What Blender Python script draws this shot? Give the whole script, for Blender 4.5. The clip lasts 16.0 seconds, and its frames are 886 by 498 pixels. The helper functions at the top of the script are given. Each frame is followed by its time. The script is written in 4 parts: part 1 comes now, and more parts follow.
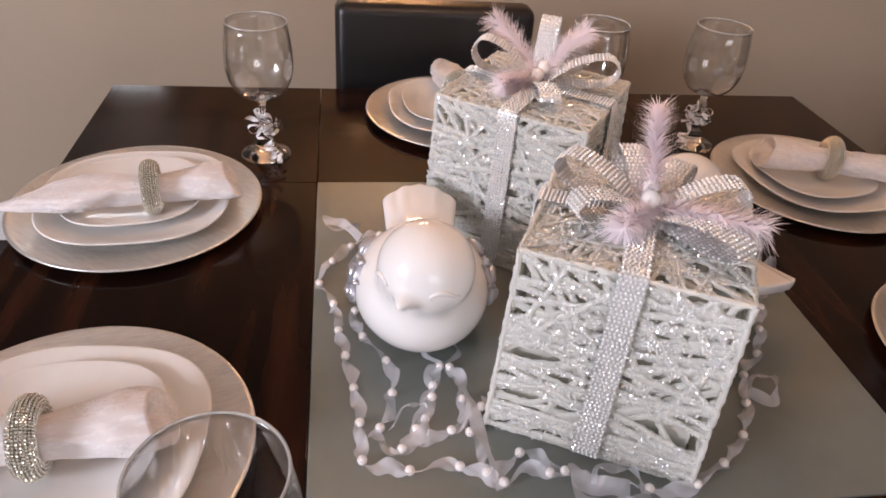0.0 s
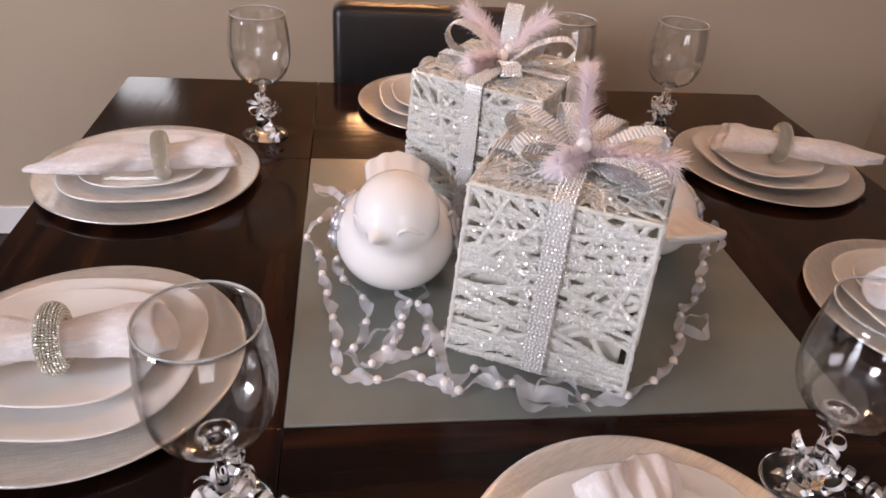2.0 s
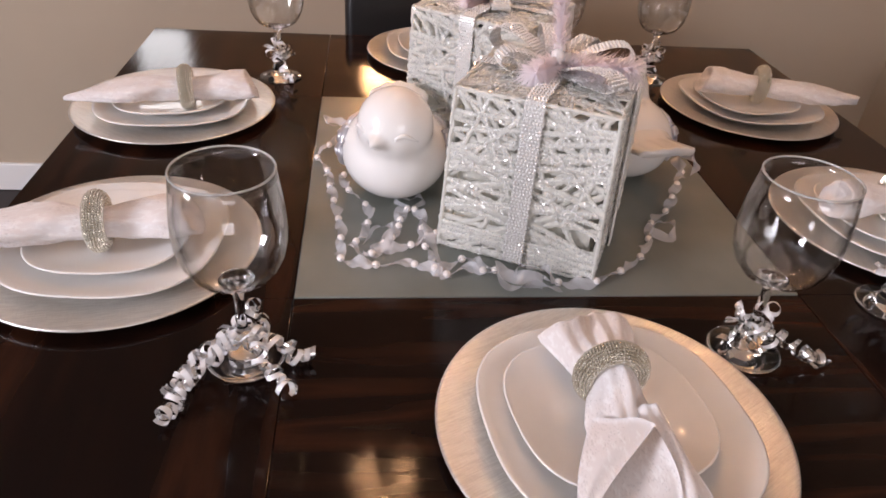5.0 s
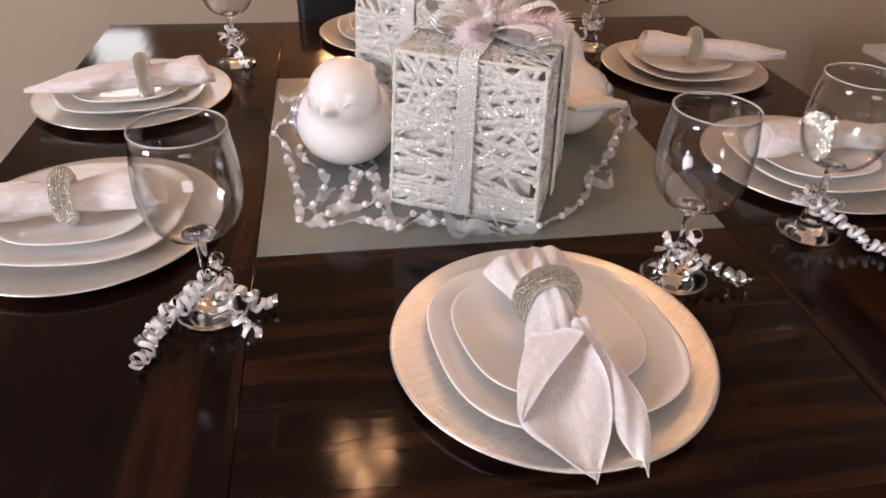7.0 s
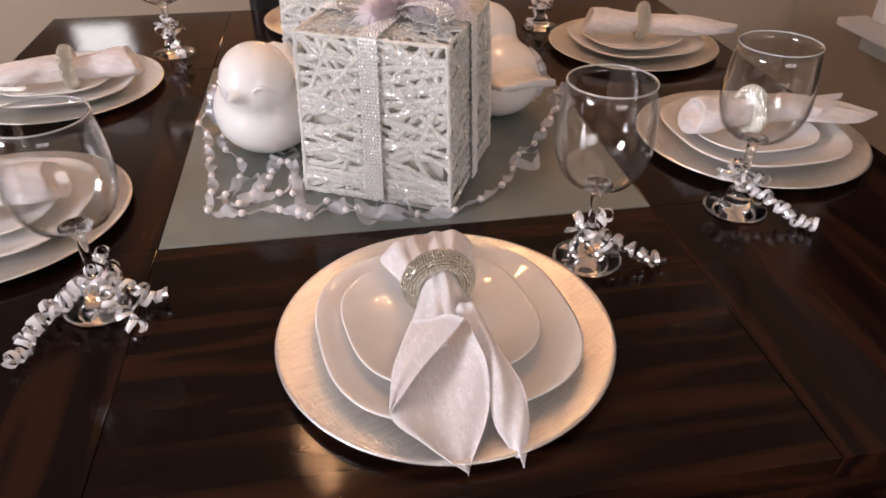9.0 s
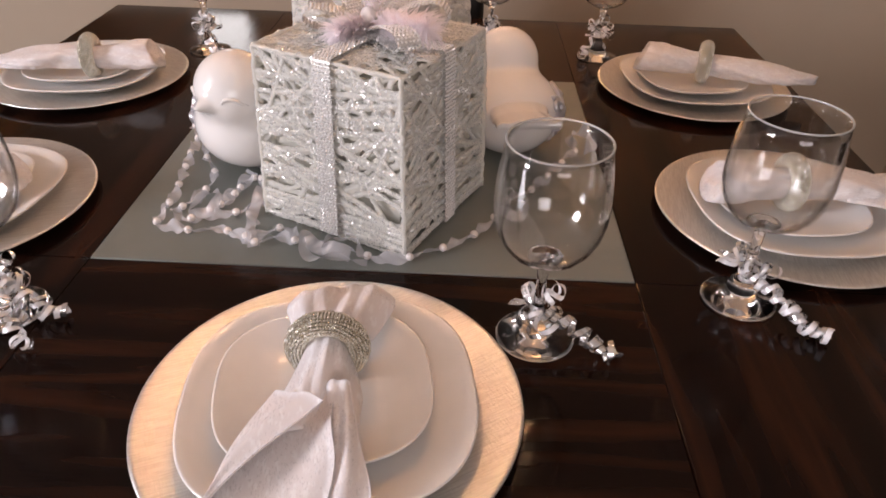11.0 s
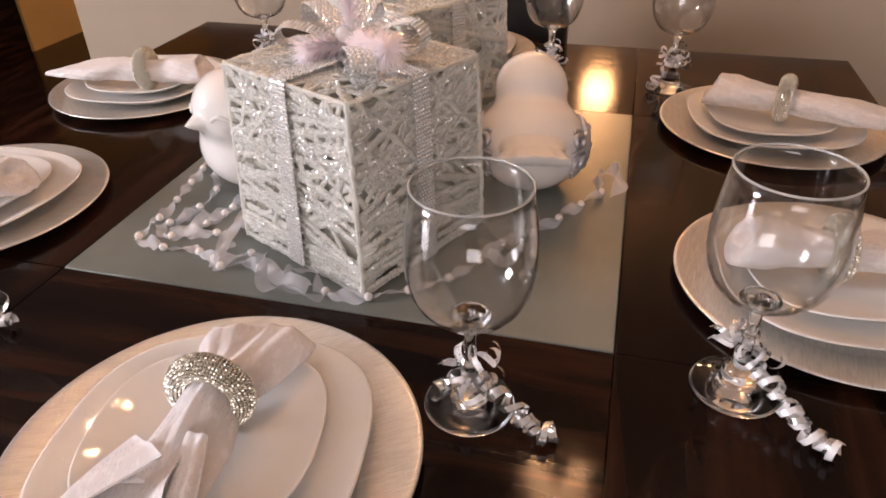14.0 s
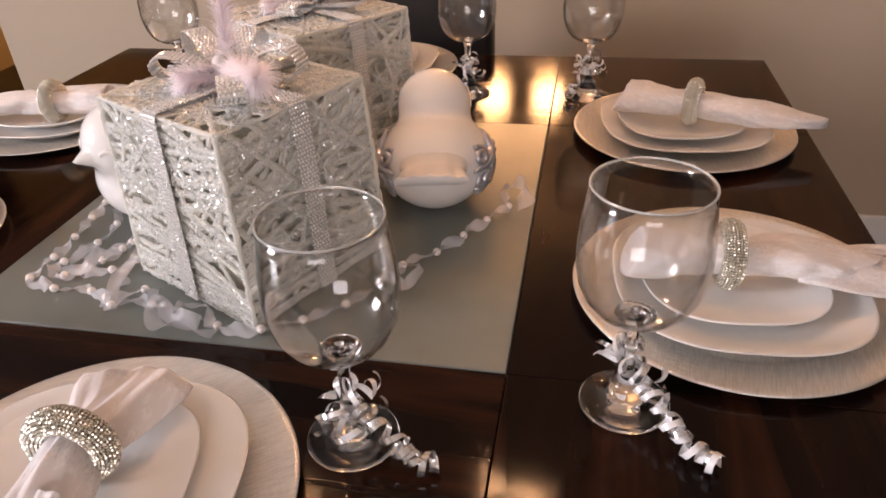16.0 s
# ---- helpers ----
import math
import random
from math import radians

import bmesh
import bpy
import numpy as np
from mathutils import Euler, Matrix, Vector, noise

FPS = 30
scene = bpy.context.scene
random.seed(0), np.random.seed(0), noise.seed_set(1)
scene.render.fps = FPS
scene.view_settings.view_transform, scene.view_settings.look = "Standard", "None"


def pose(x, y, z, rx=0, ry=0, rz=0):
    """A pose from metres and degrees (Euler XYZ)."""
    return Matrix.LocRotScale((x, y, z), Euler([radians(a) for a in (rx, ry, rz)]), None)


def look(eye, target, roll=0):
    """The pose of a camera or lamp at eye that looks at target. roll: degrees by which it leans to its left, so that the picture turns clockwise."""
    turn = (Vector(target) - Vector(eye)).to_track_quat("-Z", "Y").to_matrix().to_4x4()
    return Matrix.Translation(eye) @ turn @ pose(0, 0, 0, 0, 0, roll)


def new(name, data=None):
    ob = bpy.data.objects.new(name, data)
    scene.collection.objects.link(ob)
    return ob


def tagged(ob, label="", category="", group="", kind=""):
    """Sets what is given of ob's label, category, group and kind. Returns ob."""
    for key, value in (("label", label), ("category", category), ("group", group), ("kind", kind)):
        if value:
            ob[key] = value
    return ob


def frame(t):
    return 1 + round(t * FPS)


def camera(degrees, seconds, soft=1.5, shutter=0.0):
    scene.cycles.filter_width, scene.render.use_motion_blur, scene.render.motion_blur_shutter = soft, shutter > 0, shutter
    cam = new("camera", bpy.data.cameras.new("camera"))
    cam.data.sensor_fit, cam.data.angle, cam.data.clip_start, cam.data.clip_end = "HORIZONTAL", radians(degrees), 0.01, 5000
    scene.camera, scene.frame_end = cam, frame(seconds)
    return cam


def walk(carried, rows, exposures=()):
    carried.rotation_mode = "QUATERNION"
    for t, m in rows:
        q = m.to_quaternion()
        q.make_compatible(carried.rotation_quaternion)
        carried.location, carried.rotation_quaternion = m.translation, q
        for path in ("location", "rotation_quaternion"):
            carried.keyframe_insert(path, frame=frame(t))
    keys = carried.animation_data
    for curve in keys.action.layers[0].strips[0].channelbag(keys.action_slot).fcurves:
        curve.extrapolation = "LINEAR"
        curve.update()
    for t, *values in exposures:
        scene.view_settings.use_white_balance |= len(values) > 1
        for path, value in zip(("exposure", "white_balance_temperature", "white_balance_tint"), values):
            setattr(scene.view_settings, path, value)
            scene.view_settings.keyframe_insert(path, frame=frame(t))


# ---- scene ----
import bmesh
import random
from math import sin, cos, pi, sqrt

cam = camera(65.07, 16.0, soft=1.7)
# seconds, eye x y z, turn x y z in degrees
PATH = [
    (0.0, 0.0315, -0.3377, 0.5311, 54.991, -4.030, -7.320),
    (0.5, 0.0402, -0.3628, 0.5243, 55.675, -4.003, -7.057),
    (1.0, 0.0521, -0.4027, 0.5249, 55.966, -4.013, -6.938),
    (1.5, 0.0584, -0.4380, 0.5236, 56.380, -4.144, -6.767),
    (2.0, 0.0607, -0.4763, 0.5206, 56.900, -4.083, -6.502),
    (2.5, 0.0650, -0.5077, 0.5129, 56.439, -3.905, -6.169),
    (3.0, 0.0665, -0.5376, 0.5010, 56.276, -4.259, -5.464),
    (3.5, 0.0646, -0.5612, 0.5015, 55.895, -4.336, -5.123),
    (4.0, 0.0711, -0.5841, 0.5005, 55.807, -3.712, -4.891),
    (6.5, 0.0860, -0.6766, 0.4800, 55.921, -2.495, -7.346),
    (7.0, 0.1005, -0.7025, 0.4811, 55.727, -1.620, -8.768),
    (7.5, 0.1142, -0.7232, 0.4758, 56.007, -1.271, -9.744),
    (8.0, 0.1416, -0.7322, 0.4704, 55.678, -1.044, -9.980),
    (8.5, 0.1772, -0.7250, 0.4644, 55.064, -0.093, -10.093),
    (9.0, 0.2200, -0.7019, 0.4639, 54.921, 0.005, -9.087),
    (9.5, 0.2576, -0.6789, 0.4574, 55.868, 0.284, -7.067),
    (12.0, 0.4822, -0.5656, 0.4568, 54.542, -2.187, 9.402),
    (12.5, 0.5030, -0.5468, 0.4458, 54.561, -1.464, 12.389),
    (13.0, 0.5257, -0.5274, 0.4421, 55.662, -0.134, 14.533),
    (13.5, 0.5454, -0.5160, 0.4388, 56.184, 0.235, 15.120),
    (14.0, 0.5739, -0.5087, 0.4360, 56.876, 0.763, 14.525),
    (14.5, 0.5957, -0.5028, 0.4365, 57.069, 1.622, 13.427),
    (15.0, 0.6225, -0.4926, 0.4381, 56.944, 2.484, 12.255),
    (15.5, 0.6396, -0.4836, 0.4415, 57.180, 2.549, 11.402),
    (16.0, 0.6512, -0.4725, 0.4404, 57.497, 2.265, 11.050),
]
walk(cam, [(t, pose(x, y, z, rx, ry, rz)) for t, x, y, z, rx, ry, rz in PATH],
     [(0, 0.05, 6850, 16), (4, 0.05, 6950, 17), (6.5, 0.12, 7150, 17), (9.5, 0.06, 7250, 18), (12, 0.04, 7400, 19), (13.5, 0.14, 7400, 18), (16, 0.26, 7400, 18)])

# ---- world, lamps ----
world = bpy.data.worlds.new("daylight")
scene.world = world
world.use_nodes = True
wn = world.node_tree
sky = wn.nodes.new("ShaderNodeTexSky")
sky.sky_type, sky.sun_disc, sky.sun_elevation, sky.sun_rotation = "NISHITA", False, radians(35), radians(250)
wn.links.new(sky.outputs["Color"], wn.nodes["Background"].inputs["Color"])
wn.nodes["Background"].inputs["Strength"].default_value = 0.10
scene.view_settings.exposure = 0.0


def area_lamp(name, eye, target, sx, sy, watts, color):
    data = bpy.data.lights.new(name, "AREA")
    data.shape, data.size, data.size_y, data.energy, data.color = "RECTANGLE", sx, sy, watts, color
    ob = new(name, data)
    ob.matrix_world = look(eye, target)
    return ob


# daylight through the window openings of the side wall and the room end
area_lamp("window_light_side", (-3.40, -1.55, 1.02), (0.2, 0.0, 0.0), 0.95, 1.1, 130, (0.88, 0.94, 1.10))
area_lamp("window_light_end", (0.9, -3.3, 0.75), (0.4, 0.5, 0.0), 1.5, 1.2, 27, (0.95, 0.95, 1.05))


def bulb_lamp(name, place, watts, color, radius=0.025):
    data = bpy.data.lights.new(name, "POINT")
    data.energy, data.color, data.shadow_soft_size = watts, color, radius
    new(name, data).location = place


# two pendants over the table, and two globes in the room beyond the low wall
WARM = (1.0, 0.59, 0.36)
PENDANTS = ((0.12, 0.46, 0.95), (0.54, 0.60, 0.95))
# each carries three small bulbs on short arms
ARMS = [(0.055 * cos(a), 0.055 * sin(a)) for a in (0.4, 2.5, 4.6)]
for px, py, pz in PENDANTS:
    for ax, ay in ARMS:
        bulb_lamp("pendant_light", (px + ax, py + ay, pz), 4.9, WARM, 0.016)
for x in (0.14, 0.45):
    bulb_lamp("globe_light", (x, 3.4, 1.0), 15, WARM, 0.09)

# ---- materials ----


def node_material(name, color, rough=0.5, metal=0.0, **more):
    m = bpy.data.materials.new(name)
    m.use_nodes = True
    b = m.node_tree.nodes["Principled BSDF"]
    b.inputs["Base Color"].default_value = (*color, 1)
    b.inputs["Roughness"].default_value = rough
    b.inputs["Metallic"].default_value = metal
    for key, value in more.items():
        b.inputs[key.replace("_", " ")].default_value = value
    return m


def add(m, kind, **values):
    n = m.node_tree.nodes.new(kind)
    for key, value in values.items():
        n.inputs[key.replace("_", " ")].default_value = value
    return n


def wire(m, a, out, b, into):
    m.node_tree.links.new(a.outputs[out], b.inputs[into])


def bsdf(m):
    return m.node_tree.nodes["Principled BSDF"]


def coords(m, scale, space="Object"):
    tc, mp = add(m, "ShaderNodeTexCoord"), add(m, "ShaderNodeMapping")
    mp.inputs["Scale"].default_value = scale
    wire(m, tc, space, mp, "Vector")
    return mp


def ramp(m, stops):
    n = add(m, "ShaderNodeValToRGB")
    el = n.color_ramp.elements
    el[0].position, el[0].color = stops[0][0], (*stops[0][1], 1)
    el[1].position, el[1].color = stops[-1][0], (*stops[-1][1], 1)
    for p, c in stops[1:-1]:
        e = el.new(p)
        e.color = (*c, 1)
    return n


def noise(m, vec, scale, detail=4.0, rough=0.55):
    n = add(m, "ShaderNodeTexNoise", Scale=scale, Detail=detail, Roughness=rough)
    if vec:
        wire(m, vec, "Vector", n, "Vector")
    return n


def bump(m, src, out, strength, distance=0.001):
    n = add(m, "ShaderNodeBump", Strength=strength, Distance=distance)
    wire(m, src, out, n, "Height")
    wire(m, n, "Normal", bsdf(m), "Normal")
    return n


def dark_wood(name, along):
    m = node_material(name, (0.03, 0.014, 0.01), 0.2, 0, Specular_IOR_Level=0.16)
    stretch = (3.0, 30.0, 30.0) if along == "x" else (30.0, 3.0, 30.0)
    mp = coords(m, stretch)
    wide = noise(m, coords(m, tuple(s * 0.22 for s in stretch)), 1.4, 3, 0.5)
    grain = noise(m, mp, 2.2, 7, 0.65)
    mix = add(m, "ShaderNodeMath")
    mix.operation = "MULTIPLY_ADD"
    wire(m, wide, "Fac", mix, 0)
    mix.inputs[1].default_value = 11.0
    wire(m, grain, "Fac", mix, 2)
    rings = add(m, "ShaderNodeMath")
    rings.operation = "PINGPONG"
    wire(m, mix, "Value", rings, 0)
    rings.inputs[1].default_value = 1.0
    cr = ramp(m, [(0.0, (0.006, 0.0026, 0.0020)), (0.4, (0.010, 0.0040, 0.0027)), (0.75, (0.020, 0.0073, 0.0040)), (1.0, (0.030, 0.0105, 0.0053))])
    wire(m, rings, "Value", cr, "Fac")
    wire(m, cr, "Color", bsdf(m), "Base Color")
    rr = add(m, "ShaderNodeMapRange", To_Min=0.05, To_Max=0.13)
    wire(m, grain, "Fac", rr, "Value")
    wire(m, rr, "Result", bsdf(m), "Roughness")
    bump(m, grain, "Fac", 0.30, 0.0006)
    return m


WOOD_X, WOOD_Y = dark_wood("espresso_wood_across", "x"), dark_wood("espresso_wood_along", "y")

FROST = node_material("frosted_glass", (0.20, 0.225, 0.205), 0.33, 0, Coat_Weight=0.3, Coat_Roughness=0.2)
n_ = noise(FROST, coords(FROST, (6, 6, 6)), 2, 4)
c_ = ramp(FROST, [(0.3, (0.160, 0.178, 0.163)), (0.7, (0.195, 0.213, 0.195))])
wire(FROST, n_, "Fac", c_, "Fac")
wire(FROST, c_, "Color", bsdf(FROST), "Base Color")

PORCELAIN = node_material("white_porcelain", (0.80, 0.79, 0.77), 0.34, 0, Coat_Weight=0.55, Coat_Roughness=0.03)
n_ = noise(PORCELAIN, coords(PORCELAIN, (9, 9, 9)), 2, 3)
c_ = ramp(PORCELAIN, [(0.3, (0.77, 0.76, 0.735)), (0.7, (0.82, 0.81, 0.79))])
wire(PORCELAIN, n_, "Fac", c_, "Fac")
wire(PORCELAIN, c_, "Color", bsdf(PORCELAIN), "Base Color")

CHARGER = node_material("brushed_silver_lacquer", (0.84, 0.82, 0.78), 0.30, 0.75)
n_ = noise(CHARGER, coords(CHARGER, (40, 420, 40)), 1.5, 5, 0.6)
k_ = noise(CHARGER, coords(CHARGER, (300, 60, 40)), 1.5, 4, 0.6)
a_ = add(CHARGER, "ShaderNodeMath")
a_.operation = "ADD"
wire(CHARGER, n_, "Fac", a_, 0)
wire(CHARGER, k_, "Fac", a_, 1)
c_ = ramp(CHARGER, [(0.35, (0.76, 0.735, 0.70)), (0.65, (0.92, 0.90, 0.86))])
wire(CHARGER, n_, "Fac", c_, "Fac")
wire(CHARGER, c_, "Color", bsdf(CHARGER), "Base Color")
bump(CHARGER, a_, "Value", 0.5, 0.0009)

LINEN = node_material("white_damask_linen", (0.80, 0.76, 0.75), 0.8, 0, Sheen_Weight=0.3)
w_ = noise(LINEN, coords(LINEN, (900, 900, 900)), 1, 2)
n_ = noise(LINEN, coords(LINEN, (60, 160, 160)), 1.4, 3)
c_ = ramp(LINEN, [(0.52, (0.80, 0.76, 0.755)), (0.62, (0.88, 0.86, 0.86))])
wire(LINEN, n_, "Fac", c_, "Fac")
wire(LINEN, c_, "Color", bsdf(LINEN), "Base Color")
d_ = noise(LINEN, coords(LINEN, (260, 700, 700)), 1.0, 2)
p_ = noise(LINEN, coords(LINEN, (1, 1, 1)), 22, 2)
dd_ = ramp(LINEN, [(0.56, (0, 0, 0)), (0.60, (1, 1, 1))])
pp_ = ramp(LINEN, [(0.46, (0, 0, 0)), (0.54, (1, 1, 1))])
wire(LINEN, d_, "Fac", dd_, "Fac")
wire(LINEN, p_, "Fac", pp_, "Fac")
gl_ = add(LINEN, "ShaderNodeMath")
gl_.operation = "MULTIPLY"
wire(LINEN, dd_, "Color", gl_, 0)
wire(LINEN, pp_, "Color", gl_, 1)
for key, lo, hi in (("Roughness", 0.82, 0.18), ("Metallic", 0.0, 0.12)):
    r_ = add(LINEN, "ShaderNodeMapRange", To_Min=lo, To_Max=hi)
    wire(LINEN, gl_, "Value", r_, "Value")
    wire(LINEN, r_, "Result", bsdf(LINEN), key)
bump(LINEN, w_, "Fac", 0.2, 0.0004)

SILVER_BEAD = node_material("silver_beads", (0.74, 0.72, 0.64), 0.2, 0.9)
CRYSTAL = node_material("clear_glass", (1, 1, 1), 0.0, 0, Transmission_Weight=1.0, IOR=1.45)
THIN = bpy.data.materials.new("thin_clear_glass")
THIN.use_nodes = True
THIN.node_tree.nodes.remove(THIN.node_tree.nodes["Principled BSDF"])
t_, g_, f_, x_ = add(THIN, "ShaderNodeBsdfTransparent"), add(THIN, "ShaderNodeBsdfGlossy", Roughness=0.008), add(THIN, "ShaderNodeLayerWeight", Blend=0.5), add(THIN, "ShaderNodeMixShader")
pw_, ml_ = add(THIN, "ShaderNodeMath"), add(THIN, "ShaderNodeMath")
pw_.operation, ml_.operation = "POWER", "MULTIPLY_ADD"
pw_.inputs[1].default_value, ml_.inputs[1].default_value, ml_.inputs[2].default_value = 3.2, 0.85, 0.075
wire(THIN, f_, "Facing", pw_, 0)
wire(THIN, pw_, "Value", ml_, 0)
t_.inputs["Color"].default_value = (0.993, 0.995, 0.993, 1)
wire(THIN, ml_, "Value", x_, 0)
wire(THIN, t_, "BSDF", x_, 1)
wire(THIN, g_, "BSDF", x_, 2)
wire(THIN, x_, "Shader", THIN.node_tree.nodes["Material Output"], "Surface")
CERAMIC = node_material("glazed_white_ceramic", (0.83, 0.81, 0.785), 0.55, 0, Specular_IOR_Level=0.25, Coat_Weight=1.0, Coat_Roughness=0.015)
n_ = noise(CERAMIC, coords(CERAMIC, (14, 14, 14)), 2, 3)
bump(CERAMIC, n_, "Fac", 0.06, 0.002)
SILVER_PAINT = node_material("silver_paint", (0.62, 0.62, 0.66), 0.3, 0.75)
PEARL = node_material("ivory_pearl", (0.82, 0.77, 0.74), 0.2, 0, Coat_Weight=0.8, Coat_Roughness=0.1, Sheen_Weight=0.2)
ORGANZA = node_material("white_organza", (0.86, 0.86, 0.90), 0.6, 0, Alpha=0.42, Sheen_Weight=0.4)
CURL = node_material("satin_curling_ribbon", (0.84, 0.83, 0.84), 0.28, 0.1)
FOIL = node_material("silver_foil_ribbon", (0.80, 0.80, 0.80), 0.16, 0.9)
TINSEL = node_material("pale_pink_tinsel", (0.97, 0.93, 0.95), 0.45, 0, Sheen_Weight=0.3)
STONE = node_material("rhinestone", (0.97, 0.97, 0.96), 0.07, 0.22, Coat_Weight=1.0, Coat_Roughness=0.03)
MESHBAND = node_material("silver_mesh_ribbon", (0.62, 0.61, 0.59), 0.42, 0.35)
GLITTER = node_material("white_glitter_cord", (0.84, 0.84, 0.79), 0.6, 0, Sheen_Weight=0.2)
v_ = add(GLITTER, "ShaderNodeTexVoronoi", Scale=700.0)
wire(GLITTER, coords(GLITTER, (1, 1, 1)), "Vector", v_, "Vector")
n_ = noise(GLITTER, coords(GLITTER, (1, 1, 1)), 260, 4, 0.7)
bump(GLITTER, n_, "Fac", 0.5, 0.002)
h_ = ramp(GLITTER, [(0.0, (0.88, 0.88, 0.84)), (0.5, (0.93, 0.93, 0.90)), (1.0, (0.96, 0.96, 0.95))])
wire(GLITTER, v_, "Color", h_, "Fac")
wire(GLITTER, h_, "Color", bsdf(GLITTER), "Base Color")
s_ = ramp(GLITTER, [(0.0, (0.12, 0.12, 0.12)), (0.25, (0.65, 0.65, 0.65))])
wire(GLITTER, v_, "Color", s_, "Fac")
wire(GLITTER, s_, "Color", bsdf(GLITTER), "Roughness")
FLAKE = node_material("glitter_flake", (0.95, 0.95, 0.93), 0.08, 0.28, Coat_Weight=1.0, Coat_Roughness=0.03)



def let_light_through(m, share, color):
    """Thin cloth and cord pass some light on to their far side."""
    tr, mx = add(m, "ShaderNodeBsdfTranslucent"), add(m, "ShaderNodeMixShader")
    tr.inputs["Color"].default_value = (*color, 1)
    mx.inputs[0].default_value = share
    wire(m, bsdf(m), "BSDF", mx, 1)
    wire(m, tr, "BSDF", mx, 2)
    wire(m, mx, "Shader", m.node_tree.nodes["Material Output"], "Surface")


SHEER = node_material("sheer_lining", (0.86, 0.85, 0.78), 0.7, 0, Alpha=0.55)
let_light_through(GLITTER, 0.54, (0.98, 0.97, 0.92))
let_light_through(TINSEL, 0.5, (0.97, 0.90, 0.93))
let_light_through(LINEN, 0.15, (0.88, 0.84, 0.82))

WALL = node_material("beige_wall_paint", (0.40, 0.335, 0.27), 0.85)
n_ = noise(WALL, coords(WALL, (1, 1, 1)), 1.5, 4)
c_ = ramp(WALL, [(0.3, (0.42, 0.337, 0.252)), (0.7, (0.45, 0.362, 0.272))])
wire(WALL, n_, "Fac", c_, "Fac")
wire(WALL, c_, "Color", bsdf(WALL), "Base Color")
g_ = noise(WALL, coords(WALL, (1, 1, 1)), 220, 2)
bump(WALL, g_, "Fac", 0.15, 0.001)
# amber stands in for warm lamplight on the passage wall, put into its colour
WARM_LIT_WALL = node_material("warm_lit_wall_paint", (0.58, 0.36, 0.12), 0.8)
n_ = noise(WARM_LIT_WALL, coords(WARM_LIT_WALL, (1, 1, 1)), 1.5, 4)
c_ = ramp(WARM_LIT_WALL, [(0.3, (0.54, 0.33, 0.105)), (0.7, (0.62, 0.39, 0.135))])
wire(WARM_LIT_WALL, n_, "Fac", c_, "Fac")
wire(WARM_LIT_WALL, c_, "Color", bsdf(WARM_LIT_WALL), "Base Color")
TRIM = node_material("white_trim_paint", (0.75, 0.73, 0.71), 0.4)
CEILING = node_material("ceiling_paint", (0.78, 0.76, 0.73), 0.9)
FLOOR = dark_wood("dark_floor_boards", "y")
LEATHER = node_material("black_leather", (0.012, 0.011, 0.011), 0.36)
n_ = noise(LEATHER, coords(LEATHER, (1, 1, 1)), 320, 4)
bump(LEATHER, n_, "Fac", 0.35, 0.0008)
BULB = bpy.data.materials.new("warm_bulb")
BULB.use_nodes = True
bsdf(BULB).inputs["Emission Color"].default_value = (1.0, 0.52, 0.24, 1)
bsdf(BULB).inputs["Emission Strength"].default_value = 120.0
GLOBE = bpy.data.materials.new("warm_globe")
GLOBE.use_nodes = True
bsdf(GLOBE).inputs["Emission Color"].default_value = (1.0, 0.52, 0.22, 1)
bsdf(GLOBE).inputs["Emission Strength"].default_value = 55.0
RIM_GLASS = node_material("glass_rim", (0.80, 0.82, 0.82), 0.06, 0, Transmission_Weight=0.6, IOR=1.45)
METAL = node_material("brushed_nickel", (0.5, 0.48, 0.45), 0.3, 1.0)

# ---- mesh helpers ----


FLAT_SIDED = {"top_panel", "under_top", "glass_panel", "leg", "apron", "seat", "casing", "window_sill", "apron_trim", "pane"}


def mesh_of(name, bm, mats, smooth=True):
    me = bpy.data.meshes.new(name)
    bm.normal_update()
    bm.to_mesh(me)
    bm.free()
    for m in mats if isinstance(mats, (list, tuple)) else [mats]:
        me.materials.append(m)
    if smooth:
        me.polygons.foreach_set("use_smooth", [True] * len(me.polygons))
        if name in FLAT_SIDED:
            me.set_sharp_from_angle(angle=radians(20))
    return me


def part(name, bm, material, parent=None, label="", m=None, smooth=True):
    me = bm if isinstance(bm, bpy.types.Mesh) else mesh_of(name, bm, material, smooth)
    ob = new(name, me)
    if parent:
        ob.parent = parent
    if m is not None:
        ob.matrix_local = m
    if label:
        ob["label"] = label
    return ob


def box_bm(x0, x1, y0, y1, z0, z1, bevel=0.0, bm=None, seg=2):
    out = bmesh.new() if bm is None else bm
    made = bmesh.ops.create_cube(out, size=1, matrix=Matrix.Translation(((x0 + x1) / 2, (y0 + y1) / 2, (z0 + z1) / 2)) @ Matrix.Diagonal((x1 - x0, y1 - y0, z1 - z0, 1)))
    if bevel:
        edges = list({e for v in made["verts"] for e in v.link_edges})
        bmesh.ops.bevel(out, geom=edges, offset=bevel, segments=seg, affect="EDGES", profile=0.5)
    return out


